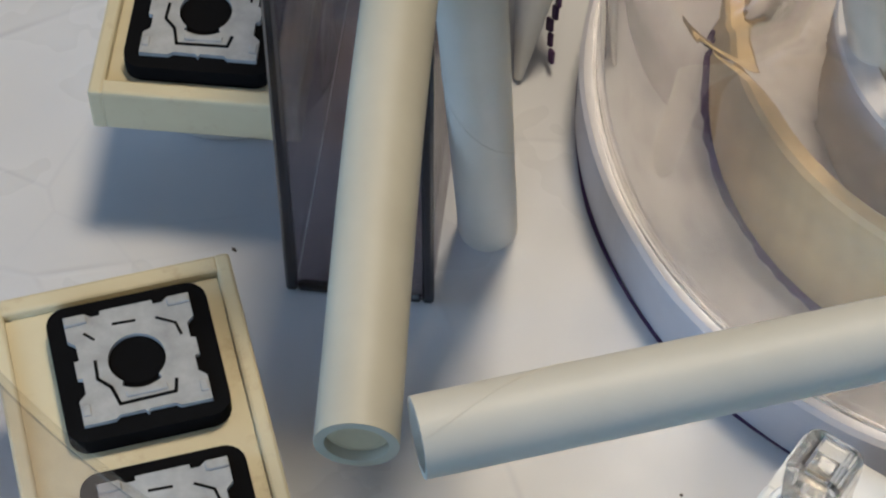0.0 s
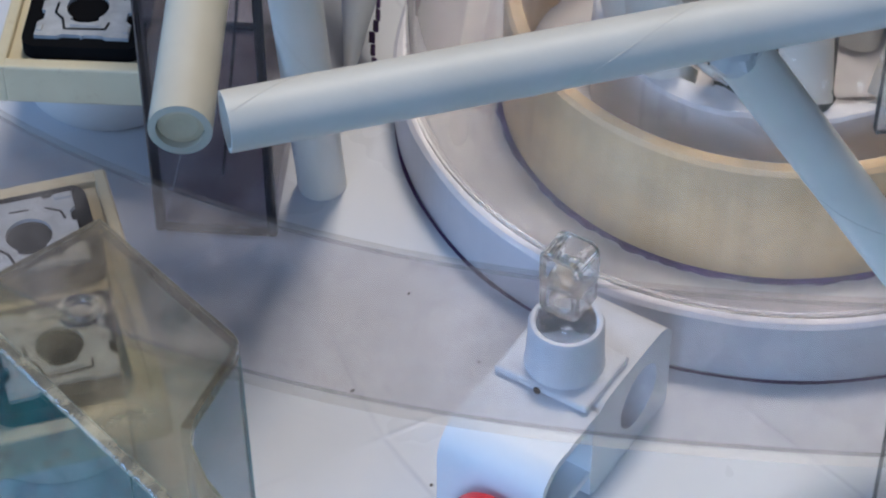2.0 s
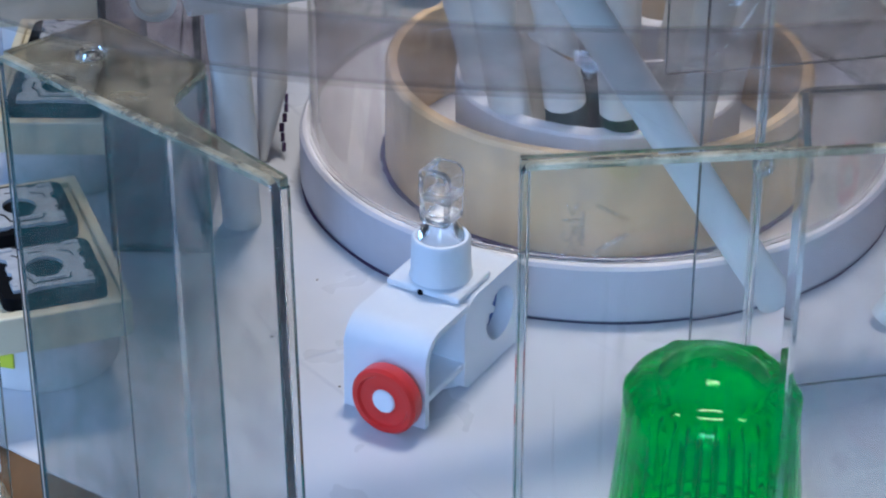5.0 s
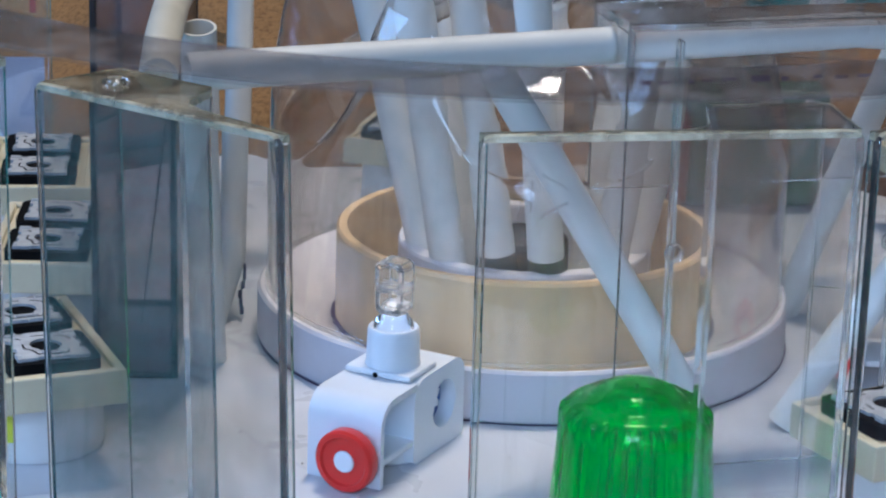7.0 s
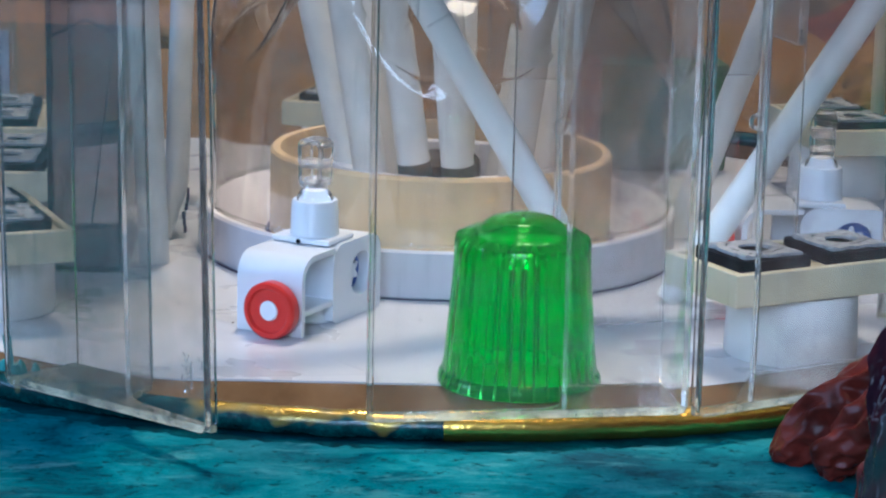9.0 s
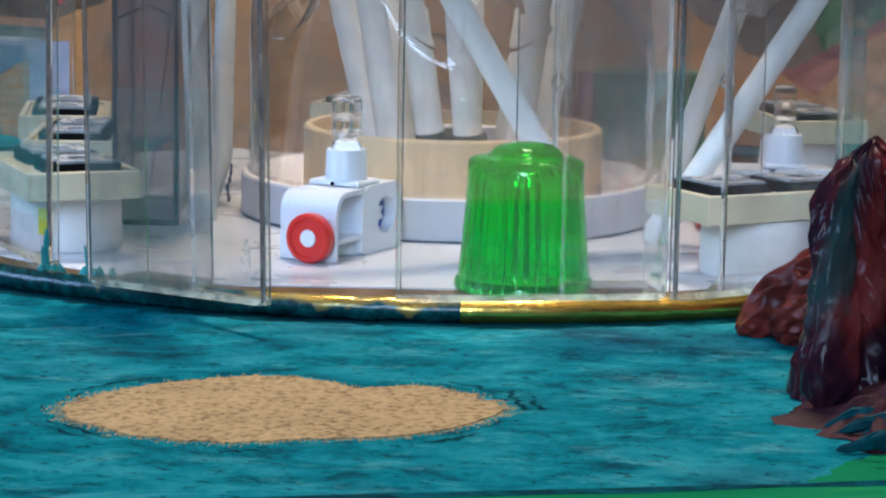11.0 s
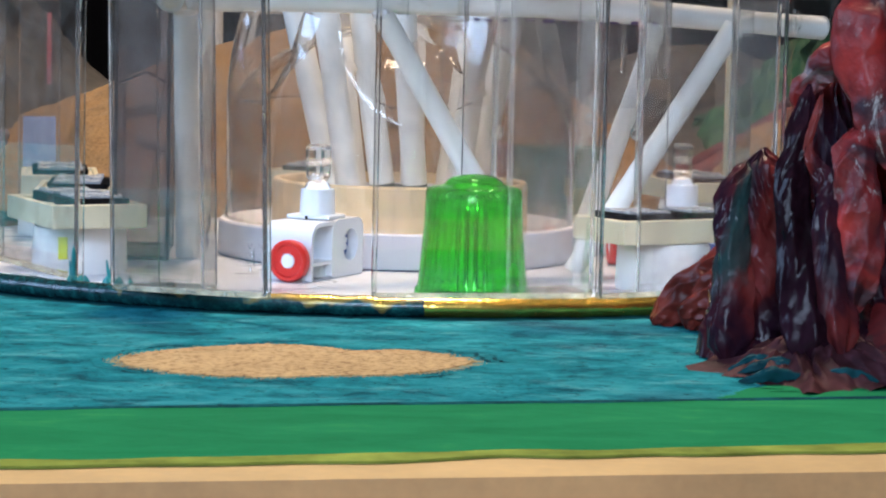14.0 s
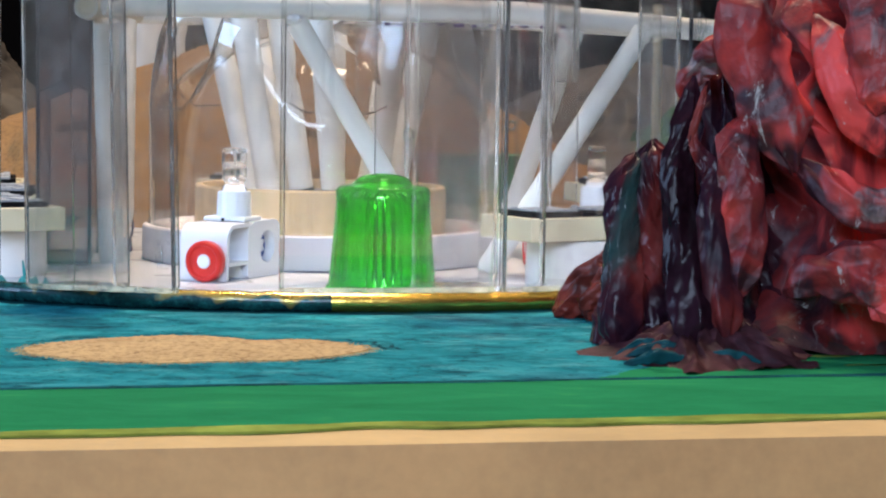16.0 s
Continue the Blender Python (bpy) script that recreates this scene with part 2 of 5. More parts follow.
def teal_material():
    k = Kit("teal_painted_sea")
    st = k.noise(0.085, 8, 0.72, (0.75, 1.0, 1.0), 0.5)
    base = k.ramp(st, [(0.30, (0.002, 0.034, 0.050)), (0.40, (0.005, 0.10, 0.135)), (0.50, (0.008, 0.19, 0.235)), (0.68, (0.04, 0.30, 0.35))])
    patch = k.ramp(k.noise(0.013, 4, 0.6, (0.6, 1.0, 1.0)), [(0.54, (0, 0, 0)), (0.66, (1, 1, 1))])
    base = k.mix(k.math("MULTIPLY", patch, 0.42), base, (0.028, 0.035, 0.075))
    light = k.ramp(k.noise(0.12, 7, 0.75, (0.5, 1.2, 1.0), 0.5), [(0.55, (0, 0, 0)), (0.68, (1, 1, 1))])
    base = k.mix(k.math("MULTIPLY", light, 0.6), base, (0.13, 0.38, 0.42))
    speck = k.ramp(k.noise(0.42, 6, 0.8, (0.7, 1.0, 1.0)), [(0.57, (0, 0, 0)), (0.61, (1, 1, 1))])
    base = k.mix(k.math("MULTIPLY", speck, 0.8), base, (0.002, 0.022, 0.032))
    k.set(Base_Color=base, Roughness=0.8, Specular_IOR_Level=0.03)
    k.bump(k.math("ADD", st, k.noise(0.5, 5, 0.7)), 0.7, 0.0008)
    return k.m


def sand_material(name="sand", dark=(0.36, 0.22, 0.09), lite=(0.66, 0.45, 0.23)):
    k = Kit(name)
    n = k.noise(0.75, 3, 0.6)
    base = k.ramp(n, [(0.37, dark), (0.46, tuple((a + 2 * b) / 3 for a, b in zip(dark, lite))), (0.62, lite)])
    base = k.mix(0.25, base, k.ramp(k.noise(0.05, 3), [(0.3, dark), (0.7, lite)]))
    k.set(Base_Color=base, Roughness=0.95)
    k.bump(n, 0.8, 0.0006)
    return k.m


def green_material():
    k = Kit("green_painted_edge")
    st = k.noise(0.06, 8, 0.72, (0.5, 1.3, 1.0), 0.5)
    base = k.ramp(st, [(0.3, (0.006, 0.14, 0.055)), (0.6, (0.012, 0.20, 0.08)), (0.8, (0.05, 0.29, 0.08))])
    k.set(Base_Color=base, Roughness=0.8, Specular_IOR_Level=0.03)
    k.bump(k.noise(0.6, 4), 0.3, 0.0003)
    return k.m


def rim_material():
    """Foil-wrapped cord: gold foil showing through worn dark teal paint."""
    k = Kit("gold_and_teal_rim")
    n = k.noise(0.035, 4, 0.6)
    sep = k.node("ShaderNodeSeparateXYZ")
    k.link(k.co, sep.inputs[0])
    side = k.math("SUBTRACT", k.math("MULTIPLY", k.math("GREATER_THAN", sep.outputs[0], 1.0), 0.35), k.math("MULTIPLY", k.math("GREATER_THAN", sep.outputs[1], -60.0), 0.6))
    gold = k.ramp(k.math("ADD", n, k.math("ADD", side, k.math("MULTIPLY", sep.outputs[2], 0.028))), [(0.58, (0, 0, 0)), (0.66, (1, 1, 1))])
    base = k.mix(gold, k.ramp(k.noise(0.3, 5, 0.7), [(0.3, (0.002, 0.012, 0.014)), (0.5, (0.004, 0.04, 0.045)), (0.7, (0.012, 0.12, 0.12))]), (0.78, 0.50, 0.10))
    k.set(Base_Color=base, Metallic=k.math("MULTIPLY", gold, 0.95), Roughness=0.24)
    k.bump(k.noise(0.25, 4), 0.5, 0.0006)
    return k.m


def rock_material(name):
    """Crumpled painted paper: dark purple, reds and grey in dabs, wet-looking varnish."""
    k = Kit(name)
    n1 = k.noise(0.05, 4, 0.55, None, 1.2)
    base = k.ramp(n1, [(0.30, (0.02, 0.010, 0.018)), (0.41, (0.07, 0.016, 0.022)), (0.48, (0.17, 0.020, 0.022)), (0.60, (0.30, 0.026, 0.024)), (0.74, (0.48, 0.035, 0.028))])
    sep = k.node("ShaderNodeSeparateXYZ")
    k.link(k.co, sep.inputs[0])
    hot = k.math("MULTIPLY", k.ramp(k.math("ADD", k.noise(0.035, 3), k.math("MULTIPLY", sep.outputs[0], 0.003)), [(0.49, (0, 0, 0)), (0.57, (1, 1, 1))]), 0.9)
    base = k.mix(hot, base, (0.80, 0.075, 0.066))
    grey = k.ramp(k.noise(0.05, 6, 0.68, (1.3, 1.0, 0.55), 1.6), [(0.555, (0, 0, 0)), (0.64, (1, 1, 1))])
    base = k.mix(k.math("MULTIPLY", grey, 0.8), base, k.ramp(k.noise(0.2, 4), [(0.35, (0.10, 0.085, 0.09)), (0.6, (0.30, 0.24, 0.24))]))
    pale = k.ramp(k.noise(0.08, 7, 0.72, (1.6, 1, 0.6), 1.4), [(0.63, (0, 0, 0)), (0.675, (1, 1, 1))])
    base = k.mix(k.math("MULTIPLY", pale, 0.8), base, (0.52, 0.50, 0.49))
    deep = k.ramp(k.noise(0.035, 5, 0.6, (1.0, 1.0, 0.5), 1.0), [(0.56, (0, 0, 0)), (0.64, (1, 1, 1))])
    base = k.mix(k.math("MULTIPLY", deep, 0.75), base, (0.020, 0.012, 0.020))
    # Unseen back coloured dark so the clear case mirrors less red.
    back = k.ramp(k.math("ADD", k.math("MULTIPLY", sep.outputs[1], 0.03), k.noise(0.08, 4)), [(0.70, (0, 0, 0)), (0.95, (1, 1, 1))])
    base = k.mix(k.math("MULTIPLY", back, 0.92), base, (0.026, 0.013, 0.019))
    low = k.math("LESS_THAN", k.math("ADD", sep.outputs[2], k.math("MULTIPLY", k.noise(0.09, 3), 22.0)), 14.5)
    base = k.mix(k.math("MULTIPLY", low, 0.9), base, k.ramp(k.noise(0.09, 5, 0.65), [(0.38, (0.09, 0.030, 0.028)), (0.50, (0.045, 0.018, 0.022)), (0.60, (0.10, 0.045, 0.04)), (0.66, (0.008, 0.055, 0.06))]))
    k.set(Base_Color=base, Roughness=k.math("ADD", k.ramp(k.noise(0.15, 3), [(0.3, (0.30,) * 3), (0.7, (0.52,) * 3)]), k.math("MULTIPLY", low, 0.3)), Specular_IOR_Level=0.3)
    k.bump(k.noise(0.25, 5, 0.65), 0.5, 0.001)
    return k.m


def dark_rock_material():
    k = Kit("dark_crumpled_rock")
    n1 = k.noise(0.045, 4, 0.55, (1, 1, 0.6), 1.0)
    base = k.ramp(n1, [(0.3, (0.008, 0.004, 0.010)), (0.45, (0.024, 0.008, 0.016)), (0.55, (0.060, 0.012, 0.017)), (0.64, (0.16, 0.022, 0.020)), (0.74, (0.24, 0.05, 0.045))])
    teal = k.ramp(k.noise(0.04, 4, 0.6, (1, 1, 0.5), 0.8), [(0.57, (0, 0, 0)), (0.64, (1, 1, 1))])
    base = k.mix(k.math("MULTIPLY", teal, 0.7), base, (0.010, 0.065, 0.062))
    k.set(Base_Color=base, Roughness=k.ramp(k.noise(0.12, 3), [(0.35, (0.16,) * 3), (0.65, (0.42,) * 3)]), Specular_IOR_Level=0.13)
    k.bump(k.noise(0.10, 4, 0.5), 0.22, 0.0012)
    return k.m


def cup_material():
    k = Kit("green_translucent_plastic")
    k.set(Base_Color=(0.125, 0.87, 0.10), Transmission_Weight=0.92, Roughness=0.03, IOR=1.45)
    k.bump(k.noise(0.25, 3), 0.05, 0.0002)
    return k.m


def table_material():
    k = Kit("brown_wood_table")
    g = k.noise(0.04, 5, 0.6, (0.15, 1.0, 1.0), 0.5)
    k.set(Base_Color=k.ramp(g, [(0.3, (0.42, 0.215, 0.125)), (0.7, (0.55, 0.30, 0.185))]), Roughness=0.55)
    k.bump(g, 0.2, 0.0002)
    return k.m


PAPER = paper_material()
STRAW = straw_material()
STRAW_WORN = straw_material("worn_cream_straw", (0.56, 0.53, 0.44), (0.70, 0.67, 0.57))
WOOD = wood_material()
TEAL = teal_material()
SAND = sand_material("sand", (0.17, 0.09, 0.03), (0.53, 0.37, 0.175))
MOUND = sand_material("sandy_mound", (0.15, 0.072, 0.022), (0.29, 0.155, 0.052))
GREEN_EDGE = green_material()
RIM = rim_material()
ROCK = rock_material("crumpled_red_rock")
DARK_ROCK = dark_rock_material()
NAVY_ROCK = plain("navy_varnished_rock", (0.026, 0.008, 0.015), 0.22, 0.9, 0.4, 0.06, 0.3, Specular_IOR_Level=0.11)
FOOT = plain("brown_red_crumple", (0.065, 0.022, 0.028), 0.55, 0.9, 0.35, 0.12, 0.9, Specular_IOR_Level=0.09)
ORANGE_ROCK = plain("orange_red_paint", (0.20, 0.03, 0.02), 0.32, 0.9, 0.25, 0.10, 0.9, Specular_IOR_Level=0.18)
CUP = cup_material()
TABLE = table_material()
BOARD_WOOD = plain("bare_board", (0.56, 0.38, 0.165), 0.6, 0.3, 0.4, 0.03, 0.3)
# Nearly black: the dark of the unlit room behind is put into this colour.
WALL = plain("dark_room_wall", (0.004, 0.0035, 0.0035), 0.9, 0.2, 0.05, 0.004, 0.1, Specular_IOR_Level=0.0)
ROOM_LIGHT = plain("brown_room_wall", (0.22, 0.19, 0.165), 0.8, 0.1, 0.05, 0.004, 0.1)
FAR_ROCK = plain("dull_red_rock", (0.16, 0.034, 0.028), 0.7, 0.6, 0.3, 0.05, 0.6)
DULL_RED = plain("dull_red_paint", (0.30, 0.03, 0.02), 0.5, 0.3)
LAVENDER = plain("lavender_card", (0.25, 0.25, 0.31), 0.7, 0.2)
OLIVE_ROCK = plain("olive_rock", (0.055, 0.043, 0.033), 0.7, 0.8, 0.2, 0.05, 0.6)
FRINGE = plain("yellow_green_paint", (0.24, 0.31, 0.06), 0.9, 0.6, 0.3, 0.08, 0.3, Specular_IOR_Level=0.05)
GREEN_HILL = plain("green_paper_hill", (0.012, 0.075, 0.022), 0.7, 0.6, 0.2, 0.04, 0.6)
GREEN_BLOCK = plain("green_painted_card", (0.022, 0.115, 0.03), 0.6, 0.3, 0.3, 0.06, 0.2)
BUSH = plain("green_foam", (0.006, 0.036, 0.010), 0.9, 0.4, 0.4, 0.1, 0.8)


# ---------------------------------------------------------------- mesh kit (millimetres)
def part(name, bm, material, parent=None, label="", smooth=False):
    bmesh.ops.scale(bm, vec=(MM, MM, MM), verts=bm.verts)
    bmesh.ops.recalc_face_normals(bm, faces=bm.faces)
    me = bpy.data.meshes.new(name)
    bm.to_mesh(me)
    bm.free()
    for m in material if isinstance(material, (list, tuple)) else [material]:
        me.materials.append(m)
    if smooth:
        me.shade_smooth()
        me.set_sharp_from_angle(angle=radians(38))
    ob = new(name, me)
    ob.parent = parent
    if label:
        ob["label"] = label
    return ob


def thing(name, label, category, group="", at=(0, 0, 0), rz=0.0, rx=0.0, ry=0.0, kind=""):
    ob = new(name)
    ob.empty_display_size = 0.005
    ob.matrix_basis = pose(at[0] * MM, at[1] * MM, at[2] * MM, rx, ry, rz)
    return tagged(ob, label, category, group, kind)


def box(x0, y0, z0, x1, y1, z1, bevel=0.0, seg=2):
    bm = bmesh.new()
    bmesh.ops.create_cube(bm, size=1, matrix=Matrix.LocRotScale(((x0 + x1) / 2, (y0 + y1) / 2, (z0 + z1) / 2), None, (x1 - x0, y1 - y0, z1 - z0)))
    if bevel:
        bmesh.ops.bevel(bm, geom=list(bm.edges), offset=bevel, segments=seg, affect="EDGES", profile=0.5)
    return bm


def lathe(profile, n=64, closed=True, shape=None):
    """A body of revolution round z. shape(angle, r, z) may move each point."""
    bm = bmesh.new()
    rings = []
    for r, z in profile:
        ring = []
        for i in range(n):
            a = 2 * math.pi * i / n
            rr, zz = shape(a, r, z) if shape else (r, z)
            ring.append(bm.verts.new((rr * math.cos(a), rr * math.sin(a), zz)))
        rings.append(ring)
    pairs = list(zip(rings, rings[1:])) + ([(rings[-1], rings[0])] if closed else [])
    for a, b in pairs:
        for i in range(n):
            bm.faces.new((a[i], a[(i + 1) % n], b[(i + 1) % n], b[i]))
    return bm


def solid_lathe(profile, n=48, shape=None):
    """Like lathe, with both ends capped."""
    bm = lathe(profile, n, False, shape)
    bm.verts.ensure_lookup_table()
    m = len(profile)
    bm.faces.new([bm.verts[i] for i in range(n)])
    bm.faces.new([bm.verts[(m - 1) * n + i] for i in range(n)])
    return bm


def prism(points, z0, z1):
    """A plan polygon pulled up from z0 to z1."""
    bm = bmesh.new()
    lo = [bm.verts.new((x, y, z0)) for x, y in points]
    hi = [bm.verts.new((x, y, z1)) for x, y in points]
    bm.faces.new(lo)
    bm.faces.new(hi)
    n = len(points)
    for i in range(n):
        bm.faces.new((lo[i], lo[(i + 1) % n], hi[(i + 1) % n], hi[i]))
    return bm


def join(a, b, m=None):
    """Adds bmesh b to a, moved by m, and frees b."""
    if m is not None:
        bmesh.ops.transform(b, matrix=m, verts=b.verts)
    me = bpy.data.meshes.new("tmp")
    b.to_mesh(me)
    b.free()
    a.from_mesh(me)
    bpy.data.meshes.remove(me)
    return a


def panel(a, b, z0, z1, th):
    """A clear upright panel between two plan points; its narrow faces take the second material."""
    d = Vector((b[0] - a[0], b[1] - a[1]))
    n = Vector((-d.y, d.x)).normalized() * th
    pts = [a, b, (b[0] + n.x, b[1] + n.y), (a[0] + n.x, a[1] + n.y)]
    bm = prism(pts, z0, z1)
    for f in bm.faces:
        c = f.calc_area()
        f.material_index = 0 if c > 0.5 * d.length * (z1 - z0) else 1
    return bm


def sheet(points, z0, z1):
    """A flat clear piece with the second material on its rim."""
    bm = prism(points, z0, z1)
    for i, f in enumerate(bm.faces):
        f.material_index = 0 if i < 2 else 1
    return bm


def tube_between(a, b, r=3.0, wall=0.45, n=32):
    """Mesh of an open paper tube along z with its length, and the pose that carries it from a to b."""
    a, b = Vector(a), Vector(b)
    L = (b - a).length
    k = 6
    prof = [(r, L * i / k) for i in range(k + 1)] + [(r - wall, L * i / k) for i in range(k, -1, -1)]
    bm = lathe(prof, n, True)
    rot = (b - a).to_track_quat("Z", "Y").to_matrix().to_4x4()
    return bm, Matrix.Translation(a * MM) @ rot


# ---------------------------------------------------------------- room, table, board
def pierced_wall(c0, c1, z0, z1, w):
    """Wall along x, 100 thick, behind y = 0, with a window opening from c0 to c1 and z0 to z1."""
    bm = box(-w - 100, -100, -750, c0, 0, 1700)
    join(bm, box(c1, -100, -750, w + 100, 0, 1700))
    join(bm, box(c0, -100, -750, c1, 0, z0))
    join(bm, box(c0, -100, z1, c1, 0, 1700))
    return bm


def window(name, c0, c1, z0, z1, m):
    ob = thing(name, "plain white window frame in the room wall", "window", kind="structure")
    ob.matrix_basis = m
    for x0, x1, a0, a1 in ((c0, c0 + 45, z0, z1), (c1 - 45, c1, z0, z1), (c0 + 45, c1 - 45, z0, z0 + 45), (c0 + 45, c1 - 45, z1 - 45, z1)):
        part("window_frame", box(x0, -70, a0, x1, -25, a1, 3), CAP_WHITE, ob)
    part("window_sill", box(c0 - 30, -24, z0 - 25, c1 + 30, 60, z0, 4), CAP_WHITE, ob)


def room():
    w = 2400
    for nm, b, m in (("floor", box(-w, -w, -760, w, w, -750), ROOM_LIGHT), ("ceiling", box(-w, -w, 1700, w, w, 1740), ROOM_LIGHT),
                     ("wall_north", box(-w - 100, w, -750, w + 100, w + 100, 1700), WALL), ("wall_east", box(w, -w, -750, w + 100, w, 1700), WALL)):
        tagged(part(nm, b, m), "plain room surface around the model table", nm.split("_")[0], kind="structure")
    south = pose(0, -w * MM, 0)
    west = pose(-w * MM, 0, 0, 0, 0, -90)
    for nm, b, m in (("wall_south", pierced_wall(-800, 100, 525, 1475, w), south), ("wall_west", pierced_wall(-200, 900, 450, 1450, w - 101), west)):
        tagged(part(nm, b, ROOM_LIGHT), "plain room wall with a window opening", "wall", kind="structure").matrix_basis = m
    window("window_1", -800, 100, 525, 1475, south)
    window("window_2", -200, 900, 450, 1450, west)
    lamp = thing("ceiling_lamp", "square warm ceiling lamp panel above the table", "lamp", at=(50, 520, 1695))
    part("housing", box(-155, -155, -10, 155, 155, 4, 3), CAP_WHITE, lamp)


def table():
    t = thing("table", "brown wooden table under the model board", "table", at=(0, 250, 0))
    part("tabletop", box(-900, -800, -45, 900, 700, -21.5, 3), TABLE, t)
    for x in (-840, 840):
        for y in (-740, 640):
            part("leg", box(x - 30, y - 30, -750, x + 30, y + 30, -45, 3), TABLE, t)


def board():
    """The model's baseboard: bare front strip, green border, teal sea. Its front edges run slightly askew."""
    def strip(y0, s0, y1, s1, z0, z1, x0=-640, x1=640, n=120, wob=1.0, seed=0.0):
        bm = bmesh.new()
        rows = []
        for i in range(n + 1):
            x = x0 + (x1 - x0) * i / n
            w0 = wob * noise.noise(Vector((x * 0.05, seed, 0)))
            w1 = wob * noise.noise(Vector((x * 0.05, seed + 7, 0)))
            ya, yb = y0 + s0 * x + w0, y1 + s1 * x + w1
            rows.append([bm.verts.new(p) for p in ((x, ya, z0), (x, yb, z0), (x, yb, z1), (x, ya, z1))])
        for p, q in zip(rows, rows[1:]):
            for i in range(4):
                bm.faces.new((p[i], q[i], q[(i + 1) % 4], p[(i + 1) % 4]))
        bm.faces.new(rows[0])
        bm.faces.new(rows[-1])
        return bm
    tagged(part("board", strip(-226, 0.14, 640, 0, -21, -2.6, wob=0.3), BOARD_WOOD), "bare wooden baseboard of the model on the table", "board", kind="structure")
    tagged(part("ground_green", strip(-208, 0.18, -155.5, 0.17, -2.6, -2.05, wob=1.2, seed=3), GREEN_EDGE), "green painted border of the model board", "ground", kind="structure")
    tagged(part("painted_fringe", strip(-211.6, 0.18, -205.8, 0.18, -2.5, -2.02, wob=3.4, seed=23, n=420), FRINGE), "worn yellow-green paint fringe along the board's edge", "paint", kind="stuff")
    tagged(part("painted_line", strip(-157.2, 0.17, -154.4, 0.17, -2.5, -1.97, wob=1.6, seed=31), DEEP), "dark brushed line between green and teal", "paint", kind="stuff")
    tagged(part("ground", strip(-155.5, 0.17, 640, 0, -2.6, -2.0, wob=1.2, seed=10), TEAL), "teal painted sea on the model board", "ground", kind="structure")


def sand_patch():
    pts = []
    n = 420
    for i in range(n):
        a = 2 * math.pi * i / n
        c, s = math.cos(a), math.sin(a)
        x = 34.8 * c
        y = 24.4 * s * (1 - 0.22 * abs(c) ** 3)
        if s > 0:
            y -= 7.5 * math.exp(-((x - 11) / 6.5) ** 2) + 2.5 * (c > 0.3) * 0.5
        else:
            y += 3.0 * math.exp(-((x - 6) / 9) ** 2)
        j = noise.noise(Vector((c * 7, s * 7, 4)))
        j2 = noise.noise(Vector((c * 40, s * 40, 8))) + 0.7 * noise.noise(Vector((c * 90, s * 90, 2)))
        pts.append((-42 + x + j * 1.2 + 0.7 * j2 * c, -106 + y + (j * 1.1 + 0.9 * j2) + 0.08 * x))
    tagged(part("sand_patch", prism(pts, -2.4, -1.78), SAND), "tan gritty sand patch glued on the teal sea", "sand", kind="stuff")
    rnd = random.Random(41)
    grains = bmesh.new()
    for _ in range(1500):
        x, y = pts[rnd.randrange(n)]
        out = 1 + abs(rnd.gauss(0, 0.035))
        gx, gy, r = -42 + (x + 42) * out + rnd.gauss(0, 0.4), -106 + (y + 106) * out + rnd.gauss(0, 0.4), rnd.uniform(0.12, 0.27)
        g = [grains.verts.new((gx + r * math.cos(q + rnd.uniform(-0.3, 0.3)), gy + r * math.sin(q), -2.0)) for q in (0, 1.57, 3.14, 4.71)]
        tip = grains.verts.new((gx, gy, -1.92 + r * 0.5))
        for q in range(4):
            grains.faces.new((g[q], g[(q + 1) % 4], tip))
    tagged(part("sand_grains", grains, SAND), "loose tan sand grains round the sand patch", "sand", kind="stuff")
    for i, (k0, k1) in enumerate(((1.09, 1.12), (1.17, 1.22))):
        bm = bmesh.new()
        cx, cy = -42, -106
        A, B = [], []
        for x, y in pts:
            ph = math.atan2(y - cy, x - cx)
            w = noise.noise(Vector((math.cos(ph) * 3, math.sin(ph) * 3, 5 + i)))
            f = noise.noise(Vector((math.cos(ph) * 12, math.sin(ph) * 12, 9 + i)))
            lo, hi = k0 + 0.02 * f, k1 + 0.06 * w + 0.025 * f
            hi = lo + max(0.001, (0.10 if i else 0.06) * w + 0.03 * f)
            A.append(bm.verts.new((cx + (x - cx) * lo, cy + (y - cy) * (lo + 0.03), -1.93 + i * 0.004)))
            B.append(bm.verts.new((cx + (x - cx) * hi, cy + (y - cy) * (hi + 0.03), -1.93 + i * 0.004)))
        for j in range(n):
            bm.faces.new((A[j], A[(j + 1) % n], B[(j + 1) % n], B[j]))
        tagged(part("dark_outline", bm, DEEP), "dark teal brushed outline around the sand", "paint", kind="stuff")


